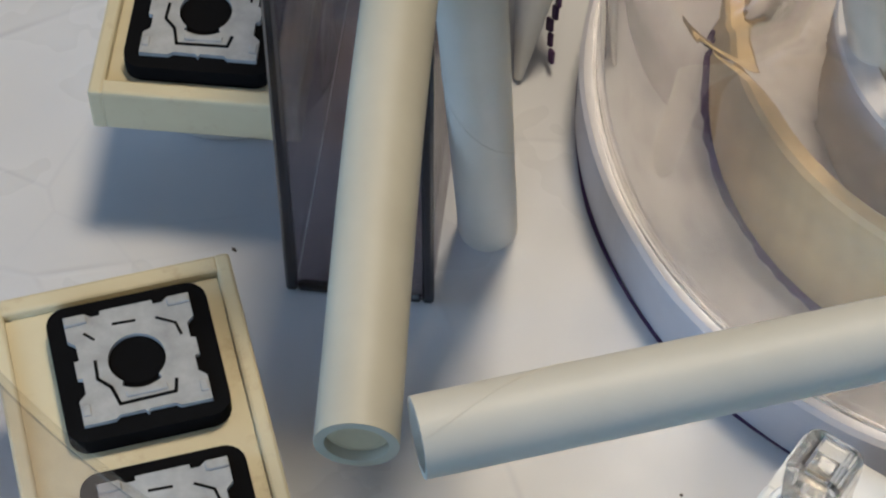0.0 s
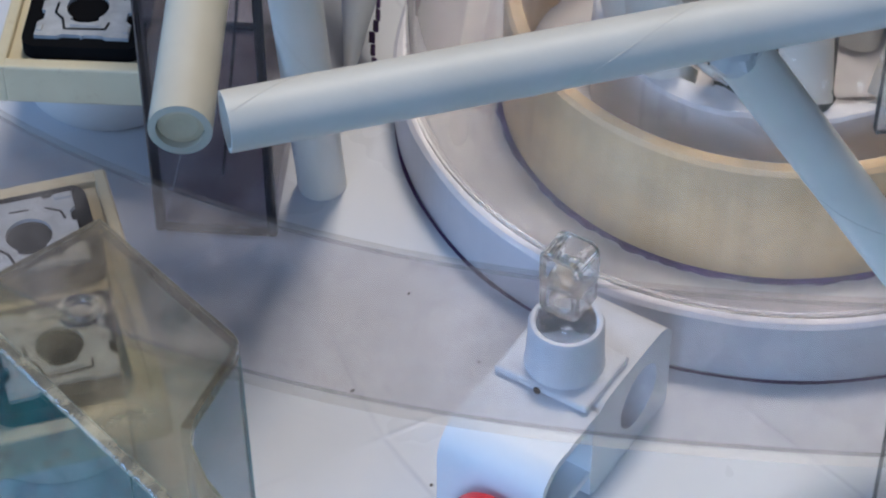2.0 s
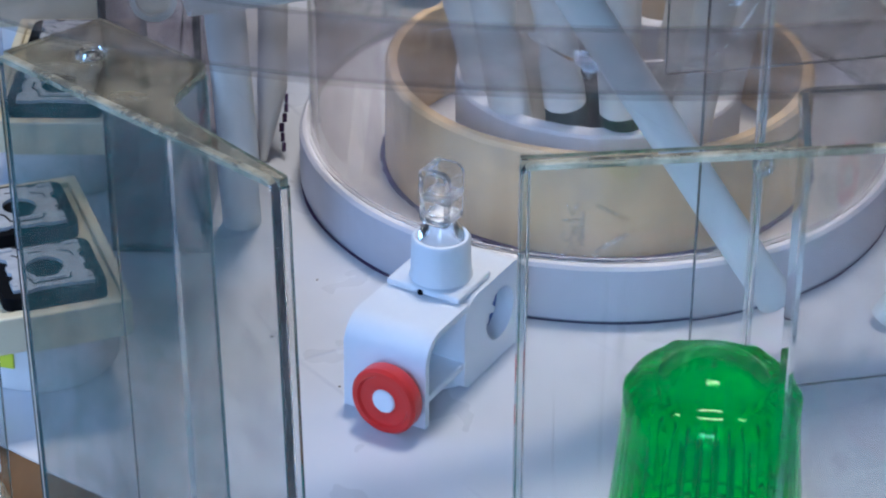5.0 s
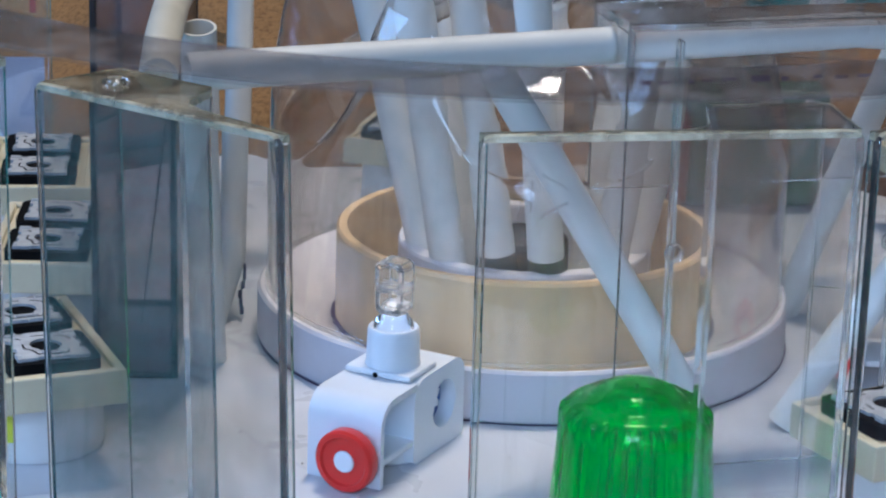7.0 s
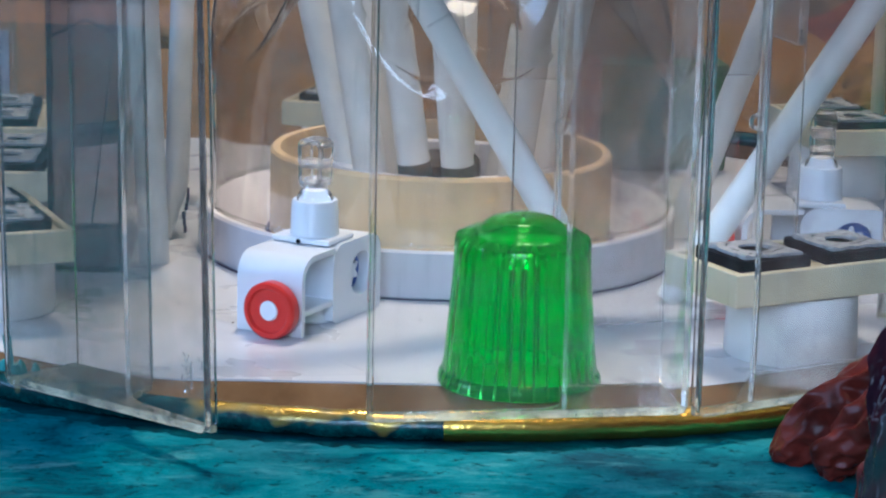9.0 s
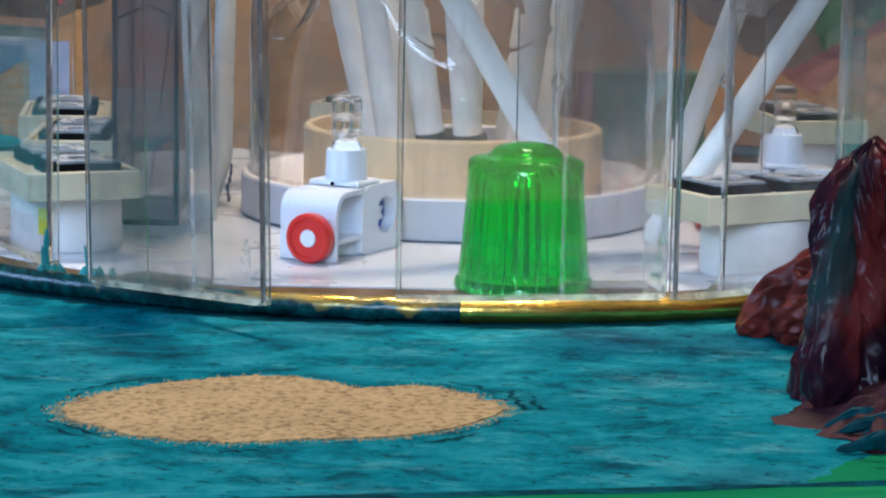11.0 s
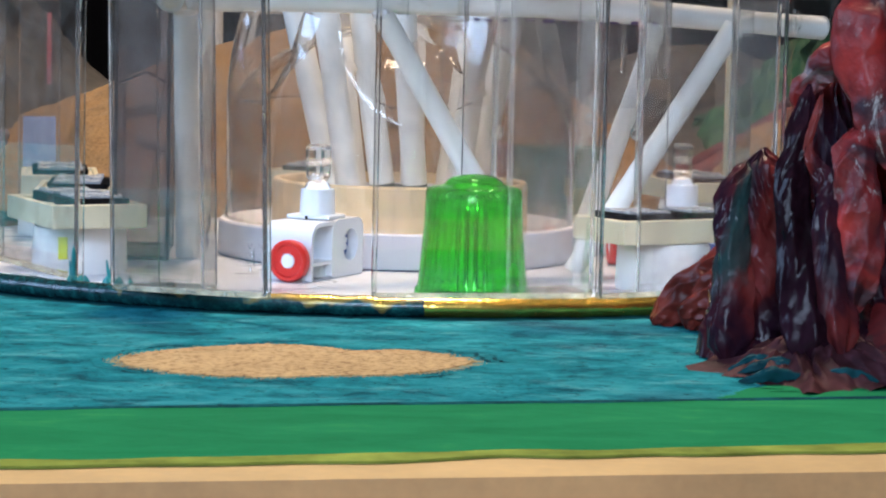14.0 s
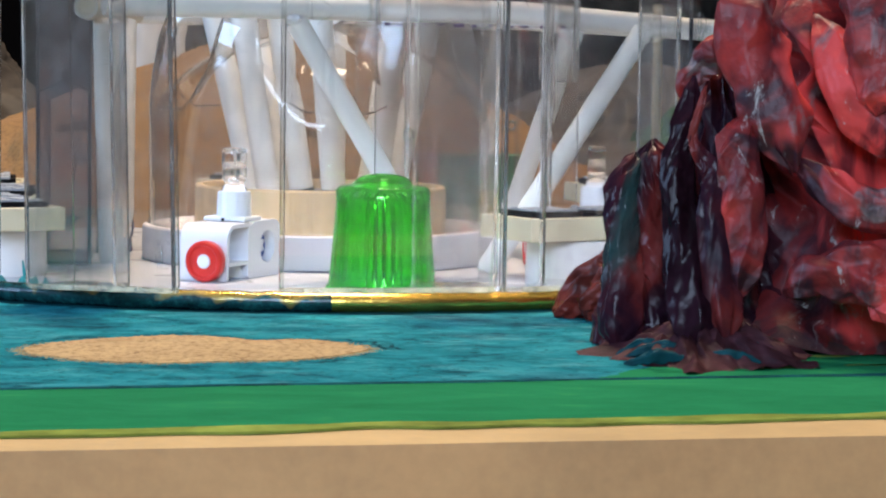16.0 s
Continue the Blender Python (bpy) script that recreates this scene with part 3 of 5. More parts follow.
def green_streaks():
    """Bright green and yellow paint brushed onto the sea round the mountain's foot."""
    line = [(36, -148.5), (44, -135), (55, -121), (66, -113), (80, -98), (92, -84), (140, -78), (260, -92), (260, -110)]
    pts = []
    for (x0, y0), (x1, y1) in zip(line, line[1:]):
        n = max(6, int(math.hypot(x1 - x0, y1 - y0) / 0.7))
        for i in range(n):
            x, y = x0 + (x1 - x0) * i / n, y0 + (y1 - y0) * i / n
            j = 2.2 * noise.noise(Vector((x * 0.12, y * 0.12, 3))) + 1.5 * noise.noise(Vector((x * 0.5, y * 0.5, 6)))
            pts.append((x + j, y - 0.4 * j))
    tagged(part("painted_ground", prism(pts, -2.3, -1.955), GREEN_EDGE), "green painted ground under the crumpled mountain", "paint", kind="stuff")
    rnd = random.Random(12)
    for mat, count, lab in ((GREEN_EDGE, 26, "green paint brushed at the mountain's foot"), (FRINGE, 12, "yellow-green paint dabs at the mountain's foot")):
        bm = bmesh.new()
        for i in range(count):
            x = rnd.uniform(56, 150)
            y = -136 + 0.2 * (x - 56) + rnd.uniform(0, 1) ** 1.5 * (4 + 0.5 * (x - 56))
            L, w, tilt = rnd.uniform(5, 14), rnd.uniform(1.0, 3.4), rnd.uniform(-0.1, 0.35)
            n = 14
            top, low = [], []
            for j in range(n + 1):
                f = j / n
                t = math.sin(math.pi * f) ** 0.6 * w * (0.7 + 0.6 * noise.noise(Vector((f * 5, i * 3.1, 2))))
                px, py = x + (f - 0.5) * 2 * L, y + (f - 0.5) * 2 * L * tilt
                top.append(bm.verts.new((px, py + t, -1.9 + 0.004 * i)))
                low.append(bm.verts.new((px, py - t * 0.8, -1.9 + 0.004 * i)))
            for j in range(n):
                bm.faces.new((low[j], low[j + 1], top[j + 1], top[j]))
        tagged(part("painted_streaks", bm, mat), lab, "paint", kind="stuff")


def rim_contact_shade():
    """Contact shade under the disc's rim, painted on the sea as an uneven dark strip."""
    bm = bmesh.new()
    n = 500
    A, B = [], []
    for i in range(n + 1):
        a = math.pi * (1.05 + 0.9 * i / n)
        c, s = math.cos(a), math.sin(a)
        hi = 152.3 + 2.6 * abs(noise.noise(Vector((c * 6, s * 6, 3)))) + 1.6 * noise.noise(Vector((c * 50, s * 50, 6))) + 1.0 * noise.noise(Vector((c * 130, s * 130, 6)))
        A.append(bm.verts.new((RIM_AT[0] + 147 * c, RIM_AT[1] + 147 * s, -1.92)))
        B.append(bm.verts.new((RIM_AT[0] + hi * c, RIM_AT[1] + hi * s, -1.92)))
    for i in range(n):
        bm.faces.new((A[i], A[i + 1], B[i + 1], B[i]))
    tagged(part("dark_outline", bm, DEEP), "dark brushed teal painted in as contact shade along the disc's rim", "paint", kind="stuff")


def deep_teal():
    k = Kit("deep_teal_paint_and_shade")
    n = k.noise(0.14, 7, 0.75, (0.7, 1.0, 1.0), 0.6)
    k.set(Base_Color=k.ramp(n, [(0.35, (0.002, 0.020, 0.030)), (0.5, (0.003, 0.050, 0.068)), (0.68, (0.006, 0.12, 0.15))]), Roughness=0.8, Specular_IOR_Level=0.03)
    k.bump(n, 0.4, 0.0005)
    return k.m


# Dark brushwork on the sea, and the painted contact shade along the rim.
DEEP = deep_teal()
DISC = (-22.0, 118.0)
RIM_AT = (-14.0, 118.0)


def base_disc():
    d = thing("model_disc", "round wooden disc covered with creased white paper and edged with foil cord", "disc", at=(RIM_AT[0], RIM_AT[1], 0), kind="structure")
    part("wooden_base", solid_lathe([(145, -2.0), (146, -1.6), (146, -0.7), (145.4, -0.35)], 160), BROWN, d, "glossy brown rim strip of the disc", True)

    def edge(a, r, z):
        r -= 3.5 * math.cos(a)
        if math.sin(a) < 0:
            r = min(r, 120.6 / -math.sin(a))
        return r + 1.2 * noise.noise(Vector((math.cos(a) * 5, math.sin(a) * 5, 2))), z
    part("paper_sheet", solid_lathe([(127.8, -0.33), (128.2, -0.2), (128, 0.0)], 160, edge), PAPER, d, "creased white paper sheet")

    def wob(a, r, z):
        j = noise.noise(Vector((math.cos(a) * 22, math.sin(a) * 22, 5)))
        return r + 0.35 * j, z + 0.3 * noise.noise(Vector((math.cos(a) * 30, math.sin(a) * 30, 15)))
    prof = [(147.8 + 2.4 * math.cos(t), 0.4 + 2.4 * math.sin(t)) for t in [2 * math.pi * i / 12 for i in range(12)]]
    part("rim_cord", lathe(prof, 360, True, wob), RIM, d, "gold foil cord brushed with dark teal paint", True)
    rnd = random.Random(4)
    for x, y in ((-72, 27.7), (-51.9, 36.1), (-48.1, 56.2), (-98.2, 79.2), (-63, 50), (-58, 67)):
        L = rnd.uniform(0.5, 1.4)
        b = solid_lathe([(0.28, 0.0), (0.25, 0.12)], 8)
        bmesh.ops.transform(b, matrix=pose(x - RIM_AT[0], y - RIM_AT[1], 0.0, 0, 0, rnd.uniform(0, 180)) @ Matrix.Diagonal((L, 0.7, 1, 1)), verts=b.verts)
        part("paint_speck", b, SPECK, d)
    for x, y, s in ((-86.6, -4.5, 1.0), (-95.4, -3.2, 0.6)):
        b = bmesh.new()
        for i in range(9):
            q = solid_lathe([(0.3, 0), (rnd.uniform(0.7, 1.3), 0.4), (rnd.uniform(0.5, 0.9), rnd.uniform(1, 2.2)), (0.2, rnd.uniform(2.4, 7 if i < 3 else 3))], 10)
            join(b, q, pose(x - RIM_AT[0] + rnd.uniform(-1, 6) * s * (i > 2), y - RIM_AT[1] + rnd.uniform(-4, 0) * s * (i > 2), 1.2, rnd.uniform(-12, 12), rnd.uniform(-12, 12), 0))
        if s < 1:
            join(b, solid_lathe([(0.5, 0), (0.7, 2), (0.45, 5), (0.6, 7), (0.2, 9.5)], 10, lambda a, r, z: (r * (1 + 0.4 * noise.noise(Vector((math.cos(a), math.sin(a), z)))), z)), pose(x - RIM_AT[0], y - RIM_AT[1], 1.2))
        part("teal_paint_blob", b, TEAL_PAINT, d, "", True)


def brown_gloss():
    k = Kit("glossy_brown_wood")
    g = k.noise(0.06, 5, 0.6, (1, 0.3, 1))
    k.set(Base_Color=k.ramp(g, [(0.3, (0.12, 0.066, 0.030)), (0.7, (0.24, 0.145, 0.075))]), Roughness=0.12)
    k.bump(g, 0.1, 0.0002)
    return k.m


BROWN = brown_gloss()
HUB = (-13.5, 107.0)


# ---------------------------------------------------------------- the centre: plate, ring, bottle, straws
def plate():
    def w(a, r, z):
        return r + 0.35 * noise.noise(Vector((math.cos(a) * 4, math.sin(a) * 4, 1))), z

    ob = thing("round_plate", "shallow white dish with a purple pen line round its floor", "plate", at=(HUB[0], HUB[1], 0))
    part("body", solid_lathe([(49.9, 0.05), (50.5, 0.4), (50.5, 9.3), (50.0, 9.8), (49.0, 9.6), (37.0, 3.3), (35.0, 3.0), (3.0, 3.0)], 128, w), PLATE, ob)
    prof = [(36.0, 3.0), (36.9, 3.3), (36.6, 3.55), (36.0, 3.65)]

    def ink(a, r, z):
        j = noise.noise(Vector((math.cos(a) * 30, math.sin(a) * 30, 3)))
        return r + (0.7 * j if r > 36.5 else 0), z

    def foot_wave(a, r, z):
        return r + (0.3 * noise.noise(Vector((math.cos(a) * 5, math.sin(a) * 5, 8))) if r > 50.5 else 0), z
    part("pen_line", lathe(prof, 200, True, ink), PEN, ob, "uneven dark purple pen line")
    # Thin dark line where the dish meets the paper.
    part("foot_line", lathe([(50.3, 0.02), (50.75, 0.02), (50.75, 0.1), (50.4, 0.2)], 128, True, foot_wave), PURPLE, ob, "dark line under the disc's edge")


def rings():
    ob = thing("wooden_ring", "pale wooden ring standing in the white dish", "ring", at=(HUB[0], HUB[1], 3.05))
    part("band", lathe([(35.7, 0), (36.1, 0.5), (36.0, 17.6), (35.5, 18.2), (34.0, 18.2), (33.7, 17.6), (33.8, 0.2)], 128), WOOD, ob, "", True)
    ob = thing("inner_ring", "grey-white tape core inside the wooden ring", "ring", at=(HUB[0], HUB[1], 3.05))

    def torn(a, r, z):
        return r, z + (0.25 * noise.noise(Vector((math.cos(a) * 9, math.sin(a) * 9, 0))) if z > 9 else 0)
    part("core", lathe([(24.0, 0.05), (24.2, 15.3), (23.9, 15.8), (21.0, 15.8), (20.8, 15.4), (21, 0.05)], 96, True, torn), GREYWHITE, ob)
    fl = bmesh.new()
    join(fl, prism([(0, 0), (5, 0.6), (4.4, 2.2), (1.5, 1.8)], 0, 0.25), pose(-3, -23.6, 12.4, 70, 0, 8))
    part("torn_flap", fl, GREYWHITE, ob, "torn paper flap")
    f = thing("felt_core", "dark felt plug between the standing straws", "felt", at=(HUB[0], HUB[1], 3.05))
    part("plug", solid_lathe([(8.6, 0), (8.8, 1), (8.4, 15.5), (7.6, 16.4)], 48, lambda a, r, z: (r + 0.4 * noise.noise(Vector((math.cos(a) * 4, math.sin(a) * 4, z * 0.4))), z)), DARK_END, f, "", True)


def bottle():
    """Upturned clear bottle bottom: a dome with five hollow feet and U-shaped valleys between them, standing in the white dish."""
    n, m = 420, 130
    PH = 1.03

    def ease(v):
        v = max(0.0, min(1.0, v))
        return v * v * (3 - 2 * v)

    def spot(a, t, shrink):
        """t from 0 at the cut edge over 0.3 at the shoulder to 1 at the middle of the base."""
        if t < 0.3:
            r, z, w = 48.9, 9.75 + 26.25 * t / 0.3, 0.0
        else:
            u = (t - 0.3) / 0.7
            th = u * math.pi / 2
            rv, zv = 48.9 * math.cos(th) ** 1.15, 36 + 30.0 * math.sin(th)
            k = min(1.0, u / 0.74)
            rf = 48.9 - 16.5 * k ** 2.6 if u < 0.74 else 32.4 * (1 - ease((u - 0.74) / 0.26) * 0.98)
            zf = 36 + 41.5 * math.sin(k * math.pi / 2) ** 1.02 if u < 0.74 else 77.5 - 10.0 * ease((u - 0.74) / 0.2)
            d = abs((a - PH + math.pi / 5) % (2 * math.pi / 5) - math.pi / 5)
            half = 0.39 * math.sqrt(max(0.0, min(1.0, (u + 0.03) / 0.30))) - 0.10 * ease((u - 0.45) / 0.3)
            if u < 0.27:
                side = (0.152 * (u + 0.03) / 0.30 - d * d) / math.hypot(0.507 / 65, 2 * d / max(rv, 20))
            else:
                side = (half - d) * max(rv, 20)
            w = ease(0.5 - side / 10.5)
            r, z = rv + (rf - rv) * w, zv + (zf - zv) * w
        r = max(0.4, r - shrink * (0.35 if t < 0.9 else 0.1))
        return r, z - shrink * (0.3 if t > 0.4 else 0.02)
    ob = thing("bottle_dome", "upturned clear plastic bottle bottom over the straws", "bottle", at=(HUB[0], HUB[1], 0.2))
    bm = bmesh.new()
    rows = []
    for j, q in [(j, 0) for j in range(m + 1)] + [(j, 1) for j in range(m, -1, -1)]:
        row = []
        for i in range(n):
            a = 2 * math.pi * i / n
            r, z = spot(a, j / m, q)
            row.append(bm.verts.new((r * math.cos(a), r * math.sin(a), z)))
        rows.append(row)
    for A, B in zip(rows, rows[1:] + rows[:1]):
        for i in range(n):
            bm.faces.new((A[i], A[(i + 1) % n], B[(i + 1) % n], B[i]))
    part("shell", bm, BOTTLE, ob, "", True)
    part("cut_edge", lathe([(49.3, 9.85), (49.35, 10.6), (49.0, 10.6), (48.95, 9.85)], 128), CLEAR, ob, "cut lower edge")
    no_shadow(ob)


def spiral(r, L, pitch, width, start):
    """Thin paper edge winding round a straw."""
    bm = bmesh.new()
    n = max(16, int(L / pitch * 28))
    rows = []
    for i in range(n + 1):
        z = 0.3 + (L - 0.6 - width) * i / n
        a = start - 2 * math.pi * z / pitch
        rows.append([bm.verts.new(((r + d) * math.cos(a), (r + d) * math.sin(a), z + w)) for d, w in ((0.05, 0.0), (0.05, width), (-0.1, width), (-0.1, 0.0))])
    for A, B in zip(rows, rows[1:]):
        for j in range(4):
            bm.faces.new((A[j], A[(j + 1) % 4], B[(j + 1) % 4], B[j]))
    return bm


def straw(label, a, b, r=3.0, group="", start=0.0, pointed=False):
    bm, m = tube_between(a, b, r)
    if pointed:
        for v in bm.verts:
            if v.co.z < 0.5:
                v.co.x, v.co.y = v.co.x * 0.22 + 0.55 * r, v.co.y * 0.5
    L = (Vector(b) - Vector(a)).length
    ob = thing("paper_straw", label, "straw", group)
    ob.matrix_basis = m
    part("tube", bm, STRAW, ob, "", True)
    part("seam", spiral(r, L, 41.0, 0.4, start + r * 7), SEAM, ob, "spiral paper seam")
    if pointed:
        rnd = random.Random(8)
        mk = bmesh.new()
        for i in range(6):
            z, an = 2.5 + i * 1.7, radians(-150 + rnd.uniform(-14, 14))
            rr = r * (0.75 + 0.022 * z)
            join(mk, box(-0.2, -rnd.uniform(0.3, 0.8), -0.8, 0.25, rnd.uniform(0.3, 0.8), 0.8, 0.1, 1), pose(rr * math.cos(an), rr * math.sin(an), z, 0, 0, math.degrees(an)))
        part("ink_stain", mk, PURPLE, ob, "dark ink stain near the foot")
    return ob, L


def bent_straw(label, points, r, group):
    """Paper straw that was bent into a soft curve, open at its near end."""
    P = [Vector(p) for p in points]
    P = [P[0] * 2 - P[1]] + P + [P[-1] * 2 - P[-2]]
    line = []
    for q in range(len(P) - 3):
        for i in range(12):
            f = i / 12
            a, b, c, d = P[q:q + 4]
            line.append(0.5 * (2 * b + (c - a) * f + (2 * a - 5 * b + 4 * c - d) * f * f + (3 * b - a - 3 * c + d) * f ** 3))
    line.append(P[-2])
    ob = thing("paper_straw", label, "straw", group, tuple(line[0]))
    n = 32
    bm = bmesh.new()

    def ring(i, rad):
        d = (line[min(i + 1, len(line) - 1)] - line[max(i - 1, 0)]).normalized()
        side = d.cross(Vector((0, 0, 1))).normalized()
        up = side.cross(d)
        return [bm.verts.new(line[i] - line[0] + (side * math.cos(2 * math.pi * j / n) + up * math.sin(2 * math.pi * j / n)) * rad) for j in range(n)]
    order = [(i, r) for i in range(len(line))] + [(i, r - 0.75) for i in range(len(line) - 1, -1, -1)]
    rows = [ring(*o) for o in order]
    for A, B in zip(rows, rows[1:] + rows[:1]):
        for j in range(n):
            bm.faces.new((A[j], A[(j + 1) % n], B[(j + 1) % n], B[j]))
    part("tube", bm, STRAW_WORN, ob, "", True)
    plug = solid_lathe([(r - 0.8, 7.0), (r - 0.8, 0.8), (1.6, 0.6), (0.4, 0.8)], 24)
    pl = part("glue_plug", plug, GLUE, ob, "yellowish glue inside the open end")
    pl.matrix_basis = (line[2] - line[0]).to_track_quat("Z", "Y").to_matrix().to_4x4()
    return ob


def straws():
    g = "straws of the frame"
    straw("white paper straw laid level across the front of the frame", (-69.2, 19.3, 70.6), (40, 63, 70.6), 3.0, g)
    straw("white paper straw carrying on from the front straw", (40.5, 63.1, 70.5), (99, 76, 66.3), 3.0, g)
    bent_straw("cream-white paper straw bent along the frame's side", [(-73.4, 18.6, 69.8), (-76.0, 52, 70.0), (-77.0, 86, 70.2), (-75.0, 126, 70.4), (-71.5, 154, 70.5), (-68.5, 170, 70.5)], 3.05, g)
    straw("white paper straw along the back of the frame", (-68, 166, 70.6), (44, 141, 70.0), 3.0, g)
    straw("white paper straw joining the back to the side", (44, 140, 70), (100, 80.5, 66.8), 3.0, g)
    straw("grey-white paper straw leg standing on the paper", (-71.6, 86, 0.1), (-72.2, 68, 66.8), 3.2, g)
    straw("white paper straw leg with a cut pointed foot", (-69.4, 106.9, 0.1), (-70.6, 142.5, 67.6), 2.6, g, pointed=True)
    straw("bluish white paper straw leaning down from the front straw", (-21.5, 38.5, 67.3), (12.5, 50, 9.6), 2.9, g)
    straw("white paper straw brace leaning inwards", (73.2, 66, 66.5), (31, 60, 0.3), 2.9, g)
    straw("white paper straw brace behind the other one", (60, 114, 67), (39, 122, 0.3), 2.9, g)
    blob = solid_lathe([(0.6, -1.6), (2.0, -1.1), (2.5, 0.0), (2.0, 1.0), (0.5, 1.5)], 24, lambda a, r, z: (r * (1 + 0.25 * noise.noise(Vector((math.cos(a) * 2, math.sin(a) * 2, z)))), z))
    ob = thing("glue_blob", "whitish lump of dried glue where two straws meet", "glue", at=(-22.0, 37.0, 67.6))
    part("lump", blob, GLUE_WHITE, ob, "", True)
    g = "straws inside the ring"
    inner = (((-29, 103.5), (-46.0, 97.5, 77)), ((-25.8, 96.5), (-37.0, 80.5, 77)), ((-16.5, 91.5), (-26.5, 86.0, 71)), ((-8.6, 89.6), (-15.2, 81.5, 77)), ((-9.5, 118), (-9.6, 124.0, 77)),
             ((-0.5, 92.5), (8.4, 82.5, 77)), ((3.5, 100), (19.5, 112.0, 77)), ((-1.5, 119), (9.0, 134.0, 76)), ((-24, 117), (-33.0, 132.0, 76)))
    for (bx, by), tip in inner:
        dark = bx in (-16.5, -8.6)
        ob, L = straw("white paper straw with a dark lower end, standing in the core" if dark else "white paper straw standing in the tape core under the bottle", (bx, by, 3.2), tip, 3.4, g)
        if dark:
            part("dark_end", lathe([(3.42, 0.0), (3.46, 0.3), (3.46, 18.1), (3.42, 18.3)], 32), DARK_WRAP, ob, "dark wrapped lower end", True)


# ---------------------------------------------------------------- clear cases round the rim
def letter_mesh(text, size):
    cu = bpy.data.curves.new("writing", "FONT")
    cu.body, cu.size, cu.extrude, cu.align_x = text, size * MM, 0.00005, "CENTER"
    ob = bpy.data.objects.new("writing", cu)
    scene.collection.objects.link(ob)
    me = bpy.data.meshes.new_from_object(ob.evaluated_get(bpy.context.evaluated_depsgraph_get()))
    bpy.data.objects.remove(ob)
    bm = bmesh.new()
    bm.from_mesh(me)
    bmesh.ops.scale(bm, vec=(1000, 1000, 1000), verts=bm.verts)
    return bm


def slab_xz(W, h, r, y0, y1, e=0.18):
    """Upright plate with rounded corners and softened edges; its narrow faces take the second material above and below, the third at the sides."""
    def loop(inset):
        pts = []
        for cx, cz, a0 in ((W - r, h - r, 0), (r, h - r, 90), (r, r, 180), (W - r, r, 270)):
            for i in range(7):
                a = radians(a0 + 15 * i)
                pts.append((cx + (r - inset) * math.cos(a), cz + (r - inset) * math.sin(a)))
        return pts
    bm = bmesh.new()
    rows = [[bm.verts.new((x, y, z)) for x, z in loop(i)] for i, y in ((e, y0), (0, y0 + e), (0, y1 - e), (e, y1))]
    n = len(rows[0])
    for A, B in zip(rows, rows[1:]):
        for i in range(n):
            f = bm.faces.new((A[i], A[(i + 1) % n], B[(i + 1) % n], B[i]))
            d = A[(i + 1) % n].co - A[i].co
            f.material_index = 2 if abs(d.z) > abs(d.x) else 1
    bm.faces.new(rows[0])
    bm.faces.new(rows[-1])
    return bm


def no_shadow(ob):
    """Clear panes let the daylight through; lips and edges keep their shadows."""
    for o in ob.children_recursive:
        if o.name.split(".")[0] in ("front_plate", "shell", "cut_edge", "nozzle", "nozzle_ring", "nozzle_bar", "hinge_stud"):
            o.visible_shadow = False


def moulded_mark(ob, x, z, turn):
    """Raised plastic code: letters between arrows, and a triangle beside them."""
    up = 1 if turn > 0 else -1
    part("moulded_letters", letter_mesh(">PS<", 3.2), MOULDED, ob, "raised moulded letters").matrix_basis = pose(x * MM, -0.06 * MM, z * MM, 90, turn, 0)
    tri = bmesh.new()
    for i in range(3):
        a0, a1 = radians(90 + 120 * i + 16), radians(210 + 120 * i - 16)
        p, q = Vector((3.0 * math.cos(a0), 3.0 * math.sin(a0), 0)), Vector((3.0 * math.cos(a1), 3.0 * math.sin(a1), 0))
        d = q - p
        join(tri, box(0, -0.2, 0, d.length, 0.2, 0.1), Matrix.Translation(p) @ d.to_track_quat("X", "Z").to_matrix().to_4x4())
    part("moulded_triangle", tri, MOULDED, ob, "raised moulded triangle").matrix_basis = pose((x + 4.5 * up) * MM, -0.06 * MM, z * MM, 90, turn, 0)


